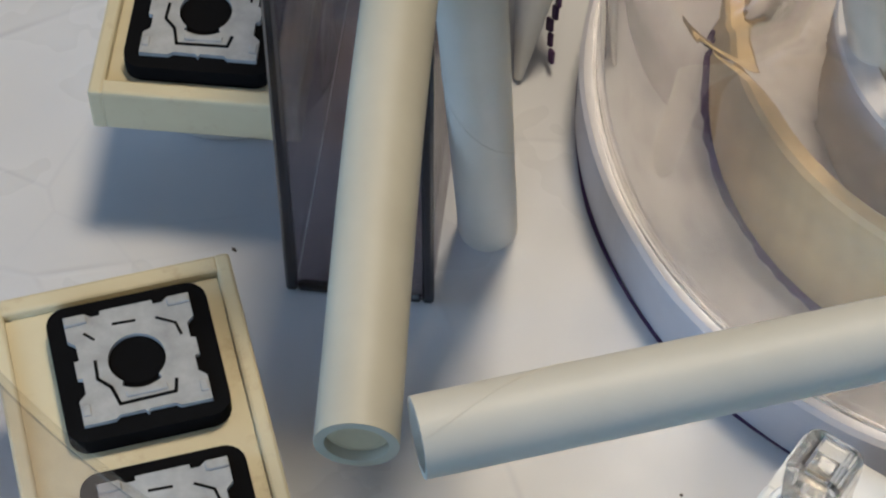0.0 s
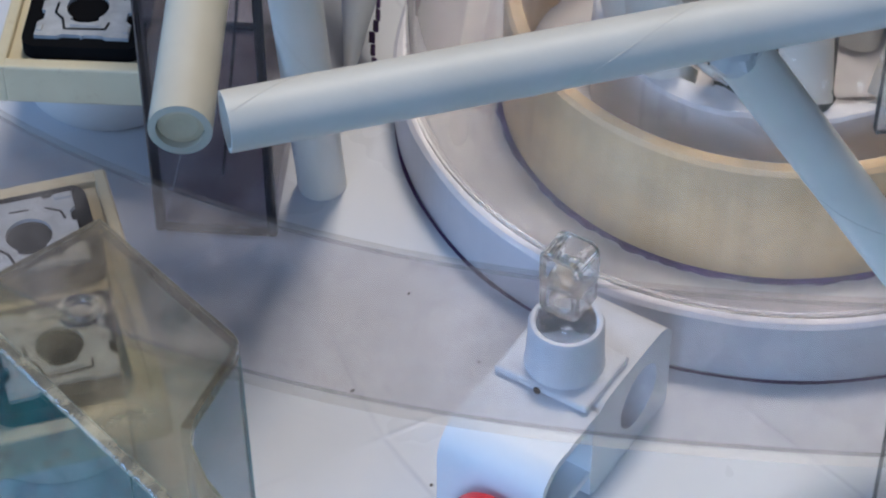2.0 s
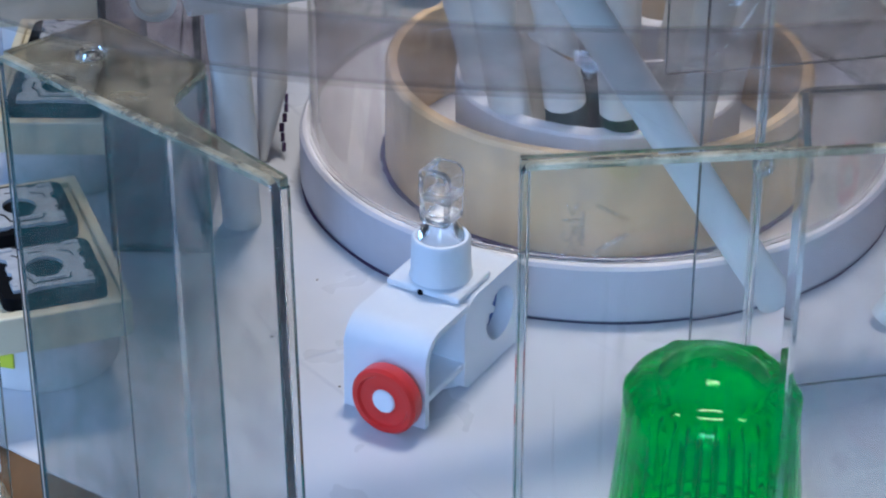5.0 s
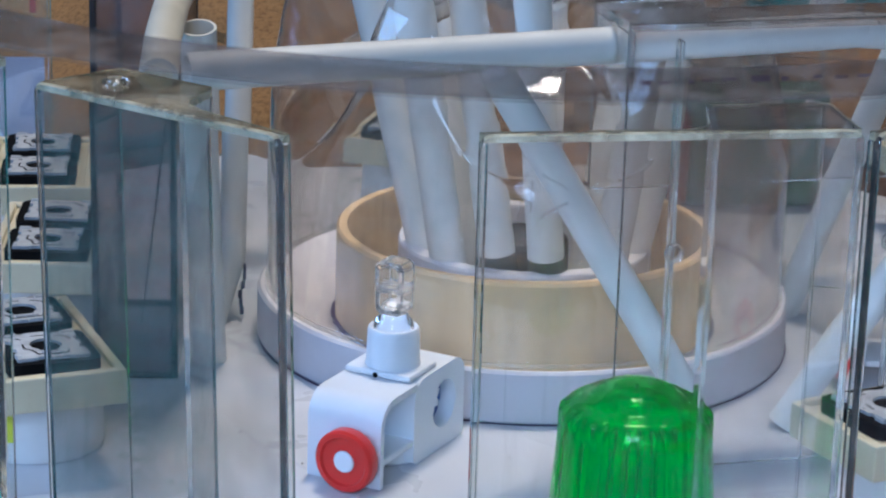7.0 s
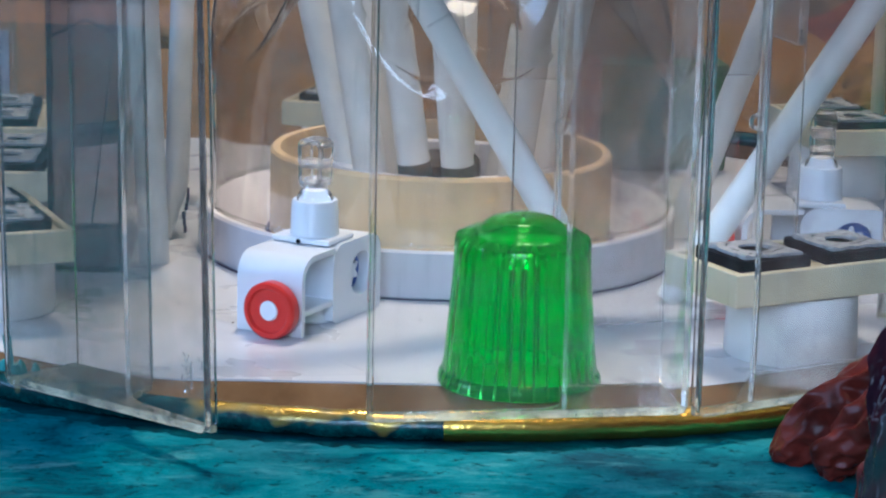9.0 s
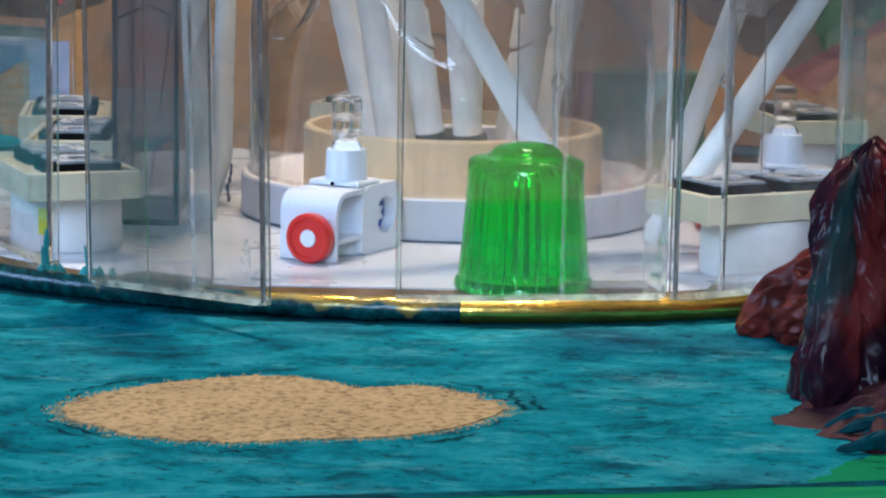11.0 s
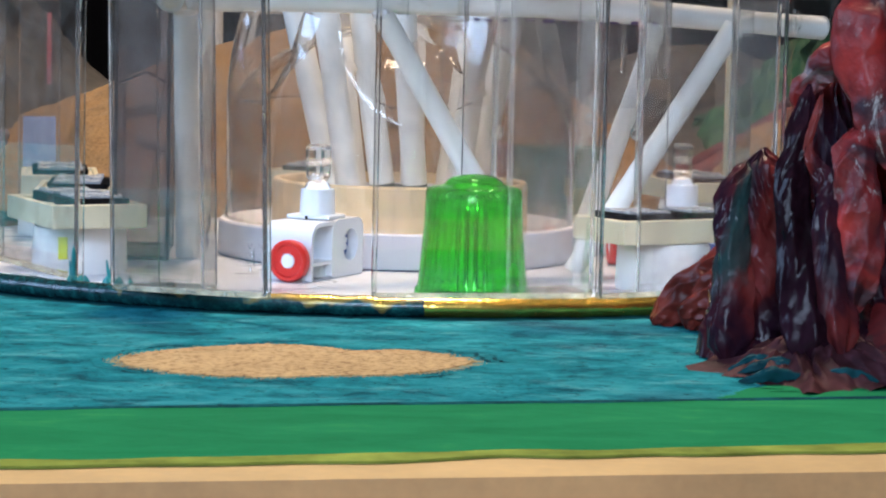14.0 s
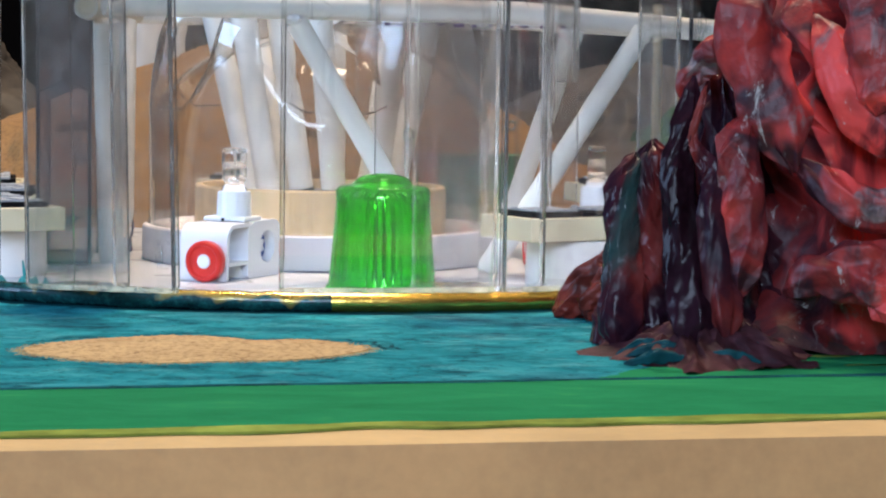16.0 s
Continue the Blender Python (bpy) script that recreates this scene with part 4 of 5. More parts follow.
def case(label, at, rz, flip=False, h=74.4, mark=None, W=52.0, pocket=True, rx=0.0, ry=0.0, dusty=False, slant=((25.3, 6.6), (21.0, 15.0))):
    """Clear case half on end: a wide plate with a shallow lip and a deep slanted pocket at one end. Local x along the plate, y into the model."""
    ob = thing("clear_case", label, "case", "clear cases round the disc", at, rz, rx, ry)
    X = (lambda s: W - s) if flip else (lambda s: s)
    P = lambda s, d: (X(s), d)
    th, lip, D = 1.1, 2.7, 15.5
    pane_mat = DUSTY if dusty else CLEAR

    def wall(name, a, b, mat=pane_mat):
        part(name, panel(P(*a), P(*b), 1.25, h - 1.25, 0.8 if not flip else -0.8), [mat, EDGE], ob)
    part("front_plate", slab_xz(W, h, 1.8, 0, th), [pane_mat, AMBER, EDGE_CLEAR], ob)
    q = slant[0][0]
    bend = [P(q + 5.7, 4.2), P(q + 1.7, 5.6), P(q - 0.1, 7.2)] if slant[0][1] > 3 else [P(q + 4, 2.4), P(q + 1.2, 3.0), P(q - 0.6, 5.2)]
    deep = [P(0.2, th + 0.04), P(W - 0.2, th + 0.04), P(W - 0.2, 2.3), *bend, P(slant[1][0] + 0.6, D - 1.4), P(slant[1][0] - 0.4, D - 0.3), P(slant[1][0] - 1.4, D), P(0.2, D)]
    flat = [P(0.2, th + 0.04), P(W - 0.2, th + 0.04), P(W - 0.2, lip), P(0.2, lip)]
    for nm, z in (("bottom_lip", 0.1), ("top_lip", h - 1.2)):
        part(nm, sheet(deep if pocket else flat, z, z + 1.1), [YELLOWED if dusty else CLEAR, AMBER], ob, "yellowed lip and pocket end" if dusty else "clear lip and pocket end")
    if pocket:
        wall("end_wall", (0.2, D), (0.2, th + 0.05))
        wall("back_wall", (slant[1][0] - 1.2, D), (1.4, D), DUSTY)
        wall("slanted_wall", *slant)
        if dusty:
            part("hinge_stud", lathe([(1.0, 0), (1.9, 0), (1.9, 0.5), (1.4, 0.8), (1.0, 0.5)], 24), CLEAR, ob, "small round hinge stud", True).matrix_basis = pose(X(9) * MM, 7.5 * MM, (h - 0.05) * MM)
    else:
        part("side_lip", box(0.2, th + 0.05, 1.25, 1.2, lip, h - 1.25, 0.2, 1), EDGE, ob)
    a, b = sorted((X(W - 0.2), X(W - 1.2)))
    part("side_lip", box(a, th + 0.05, 1.25, b, lip, h - 1.25, 0.2, 1), EDGE_CLEAR, ob)
    if mark:
        moulded_mark(ob, *mark)
    no_shadow(ob)
    if not dusty:
        for o in ob.children:
            if "wall" in o.name:
                o.visible_shadow = False
    return ob


def straw_case(label, at, rz, ink=True):
    """Clear case hung over a level straw: two plates joined by a top."""
    ob = thing("clear_case", label, "case", "clear cases round the disc", at, rz)
    W, D, H, th = 56.0, 18.0, 76.0, 1.2
    part("front_plate", panel((0, 0), (W, 0), 0, H, th), [CLEAR, EDGE], ob)
    part("back_plate", panel((0, D), (W, D), 44, H, th), [CLEAR, EDGE], ob)
    part("top", sheet([(0, th + 0.1), (W, th + 0.1), (W, D - 0.1), (0, D - 0.1)], H - 1.4, H - 0.1), [LID, EDGE], ob)
    part("rib", box(W - 1.3, th + 0.1, 52, W, D - 0.2, H - 1.5, 0.3, 1), EDGE, ob)
    part("rib", box(0.0, th + 0.1, 66, 1.3, D - 0.2, H - 1.5, 0.3, 1), EDGE, ob)
    part("rib", box(8.6, th + 0.1, 2, 9.6, 3.4, H - 3, 0.3, 1), EDGE, ob)
    part("rib", box(48.2, th + 0.1, 2, 49.2, 3.4, H - 3, 0.3, 1), EDGE, ob)
    rnd = random.Random(7)
    x = 2.0
    while ink and x < 52:
        L = rnd.uniform(1.0, 3.2)
        part("ink_mark", box(x, -0.14, 66.3 + rnd.uniform(-0.2, 0.2), x + L, -0.03, 66.65 + rnd.uniform(0, 0.5)), PURPLE, ob, "broken purple ink mark")
        x += L + rnd.uniform(0.8, 5.0)
    for x in (9.0, 47.0):
        part("moulding_dot", lathe([(0.9, 0), (1.7, 0), (1.7, 0.5), (1.3, 0.8), (0.9, 0.5)], 24), EDGE, ob, "small round moulding mark", True).matrix_basis = pose(x * MM, -0.1 * MM, 38 * MM, 90, 0, 0)
    no_shadow(ob)


def smoked_case():
    ob = thing("smoked_case", "tall smoked grey plastic case standing on end", "case", "", (-91.8, 74.8, 0.1), 1.2)
    W, D, H = 15.8, 42.0, 74.0
    part("front_pane", panel((1.2, 0.3), (W - 1.2, 0.3), 1.2, H - 1.2, 0.9), SMOKE, ob)
    part("back_pane", panel((1.2, D - 1.3), (W - 1.2, D - 1.3), 1.2, H - 1.2, 0.9), SMOKE, ob)
    part("side_pane", box(0.2, 1.4, 1.2, 1.1, D - 1.4, H - 1.2), SMOKE, ob)
    part("side_pane", box(W - 1.1, 1.4, 1.2, W - 0.2, D - 1.4, H - 1.2), SMOKE, ob)
    part("bottom", box(1.2, 1.4, 0.0, W - 1.2, D - 1.4, 1.0), SMOKE, ob)
    part("top", box(0.0, 1.4, H - 1.1, W, D - 1.4, H), SMOKE_TOP, ob, "dark smoked top")
    for x in (0, W - 1.25):
        for y in (0, D - 1.25):
            part("edge_bar", box(x, y, 0, x + 1.25, y + 1.25, H, 0.3, 1), SMOKE_EDGE, ob)
    for z in (0, H - 1.2):
        for y in (0, D - 1.2):
            part("edge_bar", box(1.3, y, z, W - 1.3, y + 1.15, z + 1.15, 0.3, 1), SMOKE_EDGE, ob)
    part("ridge", box(W / 2 - 0.2, 1.6, 10, W / 2 + 0.2, 2.0, 52, 0.1, 1), SMOKE_EDGE, ob, "slanting moulded ridge").matrix_basis = pose(0, 0, 0, 0, 7, 0)
    v = bmesh.new()
    join(v, box(0, 1.5, 0, 8.2, 1.9, 0.7), pose(0.9, 0, 47, 0, -24, 0))
    join(v, box(0, 1.5, 0, 8.2, 1.9, 0.7), pose(8.2, 0, 50.4, 0, 24, 0))
    part("ridge", v, SMOKE_EDGE, ob, "roof-shaped moulded ridge")


SMOKE_TOP = clear("smoked_plastic_top", (0.30, 0.27, 0.28), 1.0, 0.06, 0.06)


def clear_ring():
    """Flat ring cut from clear plastic, laid on the tops of the cases, a little warped."""
    def warp(a, r, z):
        j = 0.5 * noise.noise(Vector((math.cos(a) * 3, math.sin(a) * 3, 2)))
        return r + 1.7 * math.cos(6 * (a - 4.2)) + j, z + (1.2 * math.sin(2 * a + 0.9) + 0.25 * math.sin(5 * a)) * (r / 130) ** 2
    ob = thing("clear_plastic_ring", "flat ring of hazy clear plastic lying on the cases", "ring", at=(DISC[0], DISC[1], 79.2))
    flat = [(126.6, 1.0), (131, 1.0), (138, 1.0), (142.4, 1.0), (142.4, 0.4), (138, 0.4), (131, 0.4), (126.6, 0.4)]
    part("sheet", lathe(flat, 200, True, warp), LID, ob, "hazy smudged flat sheet", True).visible_shadow = False
    part("inner_edge", lathe([(126.0, 0.35), (126.5, 0.35), (126.5, 1.05), (126.0, 1.05)], 200, True, warp), LID_EDGE, ob, "cut inner edge", True)
    part("outer_edge", lathe([(142.5, 0.2), (143.2, 0.1), (143.3, 1.0), (142.5, 1.05)], 200, True, warp), LID_EDGE, ob, "cut outer edge", True)


# ---------------------------------------------------------------- key trays
def key_parts(ob, x, y, z):
    def at(o):
        o.matrix_basis = pose(x * MM, y * MM, z * MM)
    b = box(-7.8, -7.6, 0, 7.8, 7.6, 2.2, 0)
    bmesh.ops.bevel(b, geom=[e for e in b.edges if abs(e.verts[0].co.z - e.verts[1].co.z) > 1], offset=2.0, segments=5, affect="EDGES", profile=0.5)
    key = part("key_base", b, BLACK, ob, "black rounded key base")
    at(key)
    # square scissor frame with notched sides and corner tabs, round hole
    n = 160
    s = bmesh.new()
    inner, outer = [], []
    for i in range(n):
        a = 2 * math.pi * i / n
        c, q = math.cos(a), math.sin(a)
        k = 6.1 / max(abs(c), abs(q))
        u = math.degrees(a) % 360
        d = abs((u - 45 + 45) % 90 - 45)
        if abs(c) > abs(q):
            if 16 < d < 34:
                k *= 0.88
            elif d >= 34:
                k *= 0.96
        elif q < 0 and 20 < d < 45:
            k *= 0.94
        elif q > 0 and 12 < d < 22:
            k *= 0.92
        outer.append((c * k, q * k))
        hole = 2.75 + (0.5 if q < -0.8 else 0)
        inner.append((c * hole, q * hole))
    top, bot = 2.75, 2.15
    V = [[s.verts.new((x_, y_, z_)) for x_, y_ in L] for L, z_ in ((outer, bot), (outer, top), (inner, top), (inner, bot))]
    for A, B in zip(V, V[1:] + V[:1]):
        for i in range(n):
            s.faces.new((A[i], A[(i + 1) % n], B[(i + 1) % n], B[i]))
    part("scissor_frame", s, GREY, key, "grey plastic scissor frame")
    part("dome", solid_lathe([(2.7, 2.22), (2.5, 2.4), (1.0, 2.5), (0.8, 2.45)], 24), BLACK, key, "black rubber dome", True)
    arms = bmesh.new()
    for sx in (-1, 1):
        join(arms, box(-1.1, -0.45, 2.7, 1.1, 0.45, 3.05, 0.12, 1), pose(sx * 5.0, 5.4, 0))
        join(arms, box(-0.4, -0.6, 2.7, 0.4, 0.6, 2.95, 0.1, 1), pose(sx * 5.6, -4.6, 0))
    join(arms, box(-2.0, -0.35, 2.7, 2.0, 0.35, 3.0, 0.12, 1), pose(0.3, -3.75, 0))
    part("scissor_arm", arms, GREY, key, "grey scissor arms and clips")
    slot = bmesh.new()
    path = [(-3.9, 0.6), (-4.0, -1.4), (-2.9, -2.6), (-2.4, -4.6), (2.9, -4.5), (3.2, -3.2)]
    for p, q in zip(path, path[1:]):
        d = Vector((q[0] - p[0], q[1] - p[1]))
        join(slot, box(-0.1, -0.17, 2.74, d.length + 0.1, 0.17, 2.79), pose(p[0], p[1], 0, 0, 0, math.degrees(math.atan2(d.y, d.x))))
    for p, q in (((2.6, 4.0), (4.3, 3.0)), ((4.3, 3.0), (4.6, 1.6)), ((-3.6, 3.0), (-4.4, 3.9)), ((-1.6, 4.3), (0.6, 4.2))):
        d = Vector((q[0] - p[0], q[1] - p[1]))
        join(slot, box(-0.05, -0.14, 2.74, d.length + 0.05, 0.14, 2.785), pose(p[0], p[1], 0, 0, 0, math.degrees(math.atan2(d.y, d.x))))
    part("slot", slot, BLACK, key, "dark slots in the scissor frame")


def key_tray(label, at, rz, cap=True, sticker=False, rx=0.0, x0=0.0):
    """Cream tray, 22 by 40, with two keyboard key mechanisms, on a white screw cap."""
    g = "key trays on the disc"
    ob = thing("key_tray", label, "tray", g, at, rz, rx)
    part("tray_floor", box(x0 + 1.5, 1.5, -6, 20.5, 38.5, -0.95), CREAM, ob)
    part("side_wall", box(x0, 0, -6, x0 + 1.6, 40, 0, 0.35), CREAM, ob)
    part("side_wall", box(20.4, 0, -6, 22, 40, 0, 0.35), CREAM, ob)
    part("end_wall", box(x0 + 1.3, 0.02, -6, 20.7, 2.0, -0.02, 0.35), CREAM, ob)
    part("end_wall", box(x0 + 1.3, 38.0, -6, 20.7, 39.98, -0.02, 0.35), CREAM, ob)
    key_parts(ob, 11, 10.4, -0.9)
    key_parts(ob, 11, 29.0, -0.9)
    if cap:
        c = math.cos(radians(rz))
        s = math.sin(radians(rz))
        cx, cy = at[0] + 11 * c - 20 * s, at[1] + 11 * s + 20 * c
        cp = thing("screw_cap", "white plastic screw cap standing under a cream key tray", "cap", "caps under the trays", (cx, cy, 0.1))

        def rib(a, r, z):
            return r + (0.12 if int(a / (2 * math.pi) * 192) % 2 and 2 < z < 9 else 0), z
        part("body", solid_lathe([(11.6, 0), (11.9, 0.5), (11.6, 11), (10.9, at[2] - 6.35), (2, at[2] - 6.2)], 96, rib), CAP_WHITE, cp, "", True)
        if sticker:
            part("sticker", box(-1.2, -12.2, 4.0, 1.2, -11.75, 9.6, 0.1, 1), YELLOW, cp, "small yellow sticker").matrix_basis = pose(0, 0, 0, 0, 0, -14)
    return ob


# ---------------------------------------------------------------- white valve pieces
def ring_block(x0, x1, y0, y1, z0, z1, r, cy, cz, hole, n=64):
    """A rounded block pierced along x by a round hole."""
    bm = bmesh.new()
    out, inn = [], []
    for i in range(n):
        a = 2 * math.pi * i / n
        c, s = math.cos(a), math.sin(a)
        hi = 60.0
        lo = 0.0
        for _ in range(30):
            m = (lo + hi) / 2
            y, z = cy + c * m, cz + s * m
            dx = max(y0 + r - y, 0, y - (y1 - r))
            dz = max(z0 + r * 0.25 - z, 0, z - (z1 - r))
            rr = r if z > cz else r * 0.25
            inside = y0 <= y <= y1 and z0 <= z <= z1 and (math.hypot(dx, dz) <= r or not (dx > 0 and dz > 0))
            lo, hi = (m, hi) if inside else (lo, m)
        out.append((cy + c * lo, cz + s * lo))
        inn.append((cy + c * hole, cz + s * hole))
    L = []
    for pts, x in ((out, x0), (out, x1), (inn, x1), (inn, x0)):
        L.append([bm.verts.new((x, y, z)) for y, z in pts])
    for A, B in zip(L, L[1:] + L[:1]):
        for i in range(n):
            bm.faces.new((A[i], A[(i + 1) % n], B[(i + 1) % n], B[i]))
    ed = [e for e in bm.edges if abs(e.verts[0].co.x - e.verts[1].co.x) < 1e-6 and e.is_manifold and abs(e.calc_face_angle(0)) > 1.2]
    bmesh.ops.bevel(bm, geom=ed, offset=0.5, segments=2, affect="EDGES", profile=0.5)
    return bm


def valve(label, at, rz):
    """White moulded valve: pierced block, curled strap with a red button, barrel with a clear nozzle."""
    ob = thing("toy_valve", label, "valve", "white valve pieces", at, rz)
    part("body", ring_block(-6.4, 6.7, -4.6, 13.6, 0, 14.8, 3.6, 6.2, 7.9, 4.2), WHITE_PLASTIC, ob, "", True)
    inner = part("inner_disc", solid_lathe([(4.15, 0), (4.15, 1.2)], 32), BLUE_PLASTIC, ob, "blue disc deep in the bore")
    inner.matrix_basis = pose(2.6 * MM, 6.2 * MM, 7.9 * MM, 0, 90, 0)
    star = solid_lathe([(2.9, 1.25), (2.8, 1.9)], 60, lambda a, r, z: (r * (0.78 + 0.22 * math.cos(6 * a)), z))
    part("inner_star", star, WHITE_PLASTIC, inner, "white star-shaped insert")
    st = bmesh.new()
    pts = []
    for i in range(9):
        a = radians(90 + 90 * i / 8)
        pts.append((-12.0 + 4.4 * math.cos(a), 10.2 + 4.4 * math.sin(a)))
    path = [(-4.0, 14.6)] + pts + [(-16.5, 0.1)]
    th = 1.1
    prof = []
    for i, (y, z) in enumerate(path):
        p, q = path[max(i - 1, 0)], path[min(i + 1, len(path) - 1)]
        t = Vector((q[0] - p[0], q[1] - p[1])).normalized()
        prof.append((y + t.y * -th * -1 * 0, z, t))
    A, B = [], []
    for y, z, t in prof:
        nrm = Vector((t.y, -t.x))
        A.append((y, z))
        B.append((y - nrm.x * th, z - nrm.y * th))
    loop = A + B[::-1]
    lo = [st.verts.new((-6.8, y, z)) for y, z in loop]
    hi = [st.verts.new((6.9, y, z)) for y, z in loop]
    m = len(loop)
    for i in range(m):
        st.faces.new((lo[i], lo[(i + 1) % m], hi[(i + 1) % m], hi[i]))
    k = len(A)
    for v in (lo, hi):
        for i in range(k - 1):
            st.faces.new((v[i], v[i + 1], v[m - 2 - i], v[m - 1 - i]))
    part("strap", st, WHITE_PLASTIC, ob, "curled white plastic strap", True)
    part("shelf", box(-6.2, -15.2, 3.6, 6.6, -4.2, 4.8, 0.3), WHITE_PLASTIC, ob)
    part("web", box(-6.2, -9.0, 4.6, -5.0, -4.2, 13.2, 0.3), WHITE_PLASTIC, ob)
    part("foot", solid_lathe([(5.8, 0.05), (6.0, 0.4), (5.2, 4.0)], 48), WHITE_PLASTIC, ob, "", True).matrix_basis = pose(0, -1.5 * MM, 0)
    btn = part("button", lathe([(1.9, 0), (5.1, 0), (5.3, 0.3), (5.3, 2.2), (4.9, 2.7), (4.2, 2.7), (3.9, 2.2), (2.6, 2.0), (1.9, 2.2)], 56), RED_PLASTIC, ob, "red round button", True)
    btn.matrix_basis = pose(2.0 * MM, -17.7 * MM, 5.3 * MM, 90, 0, 0)
    part("button_pin", solid_lathe([(1.85, 0), (1.85, 2.3), (1.6, 2.5)], 32), WHITE_PLASTIC, btn, "white pin in the button", True)
    fl = box(-6.4, -5.2, 14.75, 6.0, 4.6, 15.9, 0.45)
    part("flange", fl, WHITE_PLASTIC, ob)
    sm = solid_lathe([(0.5, 0), (0.4, 0.2)], 10)
    part("smudge", sm, BLACK, ob, "dark smudge").matrix_basis = pose(-0.5 * MM, -5.25 * MM, 15.2 * MM, 90, 0, 0)
    part("barrel", lathe([(4.75, 15.8), (4.55, 16.6), (4.35, 22.0), (4.1, 22.4), (3.65, 22.4), (3.5, 22.0), (3.5, 16.0)], 56), WHITE_PLASTIC, ob, "", True)
    nz = part("nozzle", solid_lathe([(3.45, 18.5), (3.45, 22.6), (3.1, 23.6), (2.4, 24.4), (2.2, 26.5)], 40), GLASS, ob, "clear plastic nozzle", True)
    for z, w in ((27.3, 2.35), (31.2, 2.5)):
        square = lambda a, r, zz: (r * min(1.2, 1 / max(abs(math.cos(a)), abs(math.sin(a)))), zz)
        ring = lathe([(w - 0.75, -2.1), (w, -2.3), (w + 0.25, -1.9), (w + 0.25, 1.9), (w, 2.3), (w - 0.75, 2.1)], 48, True, square)
        bmesh.ops.transform(ring, matrix=pose(0, 0, z, 90, 0, 0), verts=ring.verts)
        part("nozzle_ring", ring, GLASS, nz, "squared clear loop")
    part("nozzle_bar", box(-2.5, -0.9, 28.9, 2.4, 0.9, 29.9, 0.3), GLASS, nz)
    no_shadow(ob)
    return ob


# ---------------------------------------------------------------- green cup
def green_cup():
    ob = thing("green_cup", "translucent green ribbed plastic cup standing upside down", "cup", at=(0, 0, 0.1))

    def lumps(a, r, z):
        if 22.5 < z < 26.5 and r > 6.9:
            k = max(0.0, math.cos(6 * a + 0.6)) ** 3 * math.sin(math.pi * (z - 22.4) / 4.2)
            return r + 0.15 * k, z + 0.7 * k
        return r, z
    outer = [(13.9, 0.0), (14.1, 0.6), (13.9, 1.8), (13.3, 2.4), (12.9, 6), (12.4, 12), (11.9, 18), (11.65, 22.4), (11.55, 23.9), (11.25, 25.0), (10.7, 25.8), (9.9, 26.35), (8.9, 26.6), (7.9, 26.8), (7.3, 27.1), (6.6, 27.9), (5.4, 28.7), (3.6, 29.2), (1.8, 29.4), (0.4, 29.4)]
    inner = [(0.4, 27.4), (2.4, 27.3), (4.2, 26.9), (5.4, 25.9), (7.0, 24.7), (9.0, 24.2), (9.9, 23.2), (10.2, 21.6), (10.5, 18), (11.0, 12), (11.5, 6), (11.9, 2.4), (12.0, 0.0)]
    n = 256
    bm = bmesh.new()
    rings = []
    for j, (r, z) in enumerate(outer + inner):
        ring = []
        for i in range(n):
            a = 2 * math.pi * i / n
            if j < len(outer):
                rr, zz = lumps(a, r, z)
            else:
                rr, zz = r, z
                if 1.0 < z < 23.5:
                    rr = r - 0.8 * max(0.0, math.cos(32 * a)) ** 1.5
            ring.append(bm.verts.new((rr * math.cos(a), rr * math.sin(a), zz)))
        rings.append(ring)
    for A, B in zip(rings, rings[1:] + rings[:1]):
        for i in range(n):
            bm.faces.new((A[i], A[(i + 1) % n], B[(i + 1) % n], B[i]))
    part("shell", bm, CUP, ob, "", True)


# ---------------------------------------------------------------- mountains and far things
def crumpled(bm, jitter, cuts=4, soft=2, seed=0):
    """Turns a coarse mesh into crumpled sheet: uneven flat facets that meet in slightly rounded creases, with fine wrinkles."""
    rnd = random.Random(seed)
    bm.normal_update()
    for v in bm.verts:
        v.co += v.normal * rnd.uniform(-1, 1) * jitter + Vector((rnd.uniform(-1, 1), rnd.uniform(-1, 1), rnd.uniform(-1, 1) if v.co.z > 3 else 0)) * jitter * 0.6
    bmesh.ops.triangulate(bm, faces=bm.faces, quad_method="ALTERNATE")
    bmesh.ops.subdivide_edges(bm, edges=bm.edges, cuts=cuts, use_grid_fill=True)
    for _ in range(soft):
        bmesh.ops.smooth_vert(bm, verts=bm.verts, factor=0.5, use_axis_x=True, use_axis_y=True, use_axis_z=True)
    bm.normal_update()
    for v, m in [(v, v.normal * (0.22 * noise.noise(v.co * 0.35) - 0.16 * abs(noise.noise(v.co * 0.8)))) for v in bm.verts]:
        v.co += m
    return bm


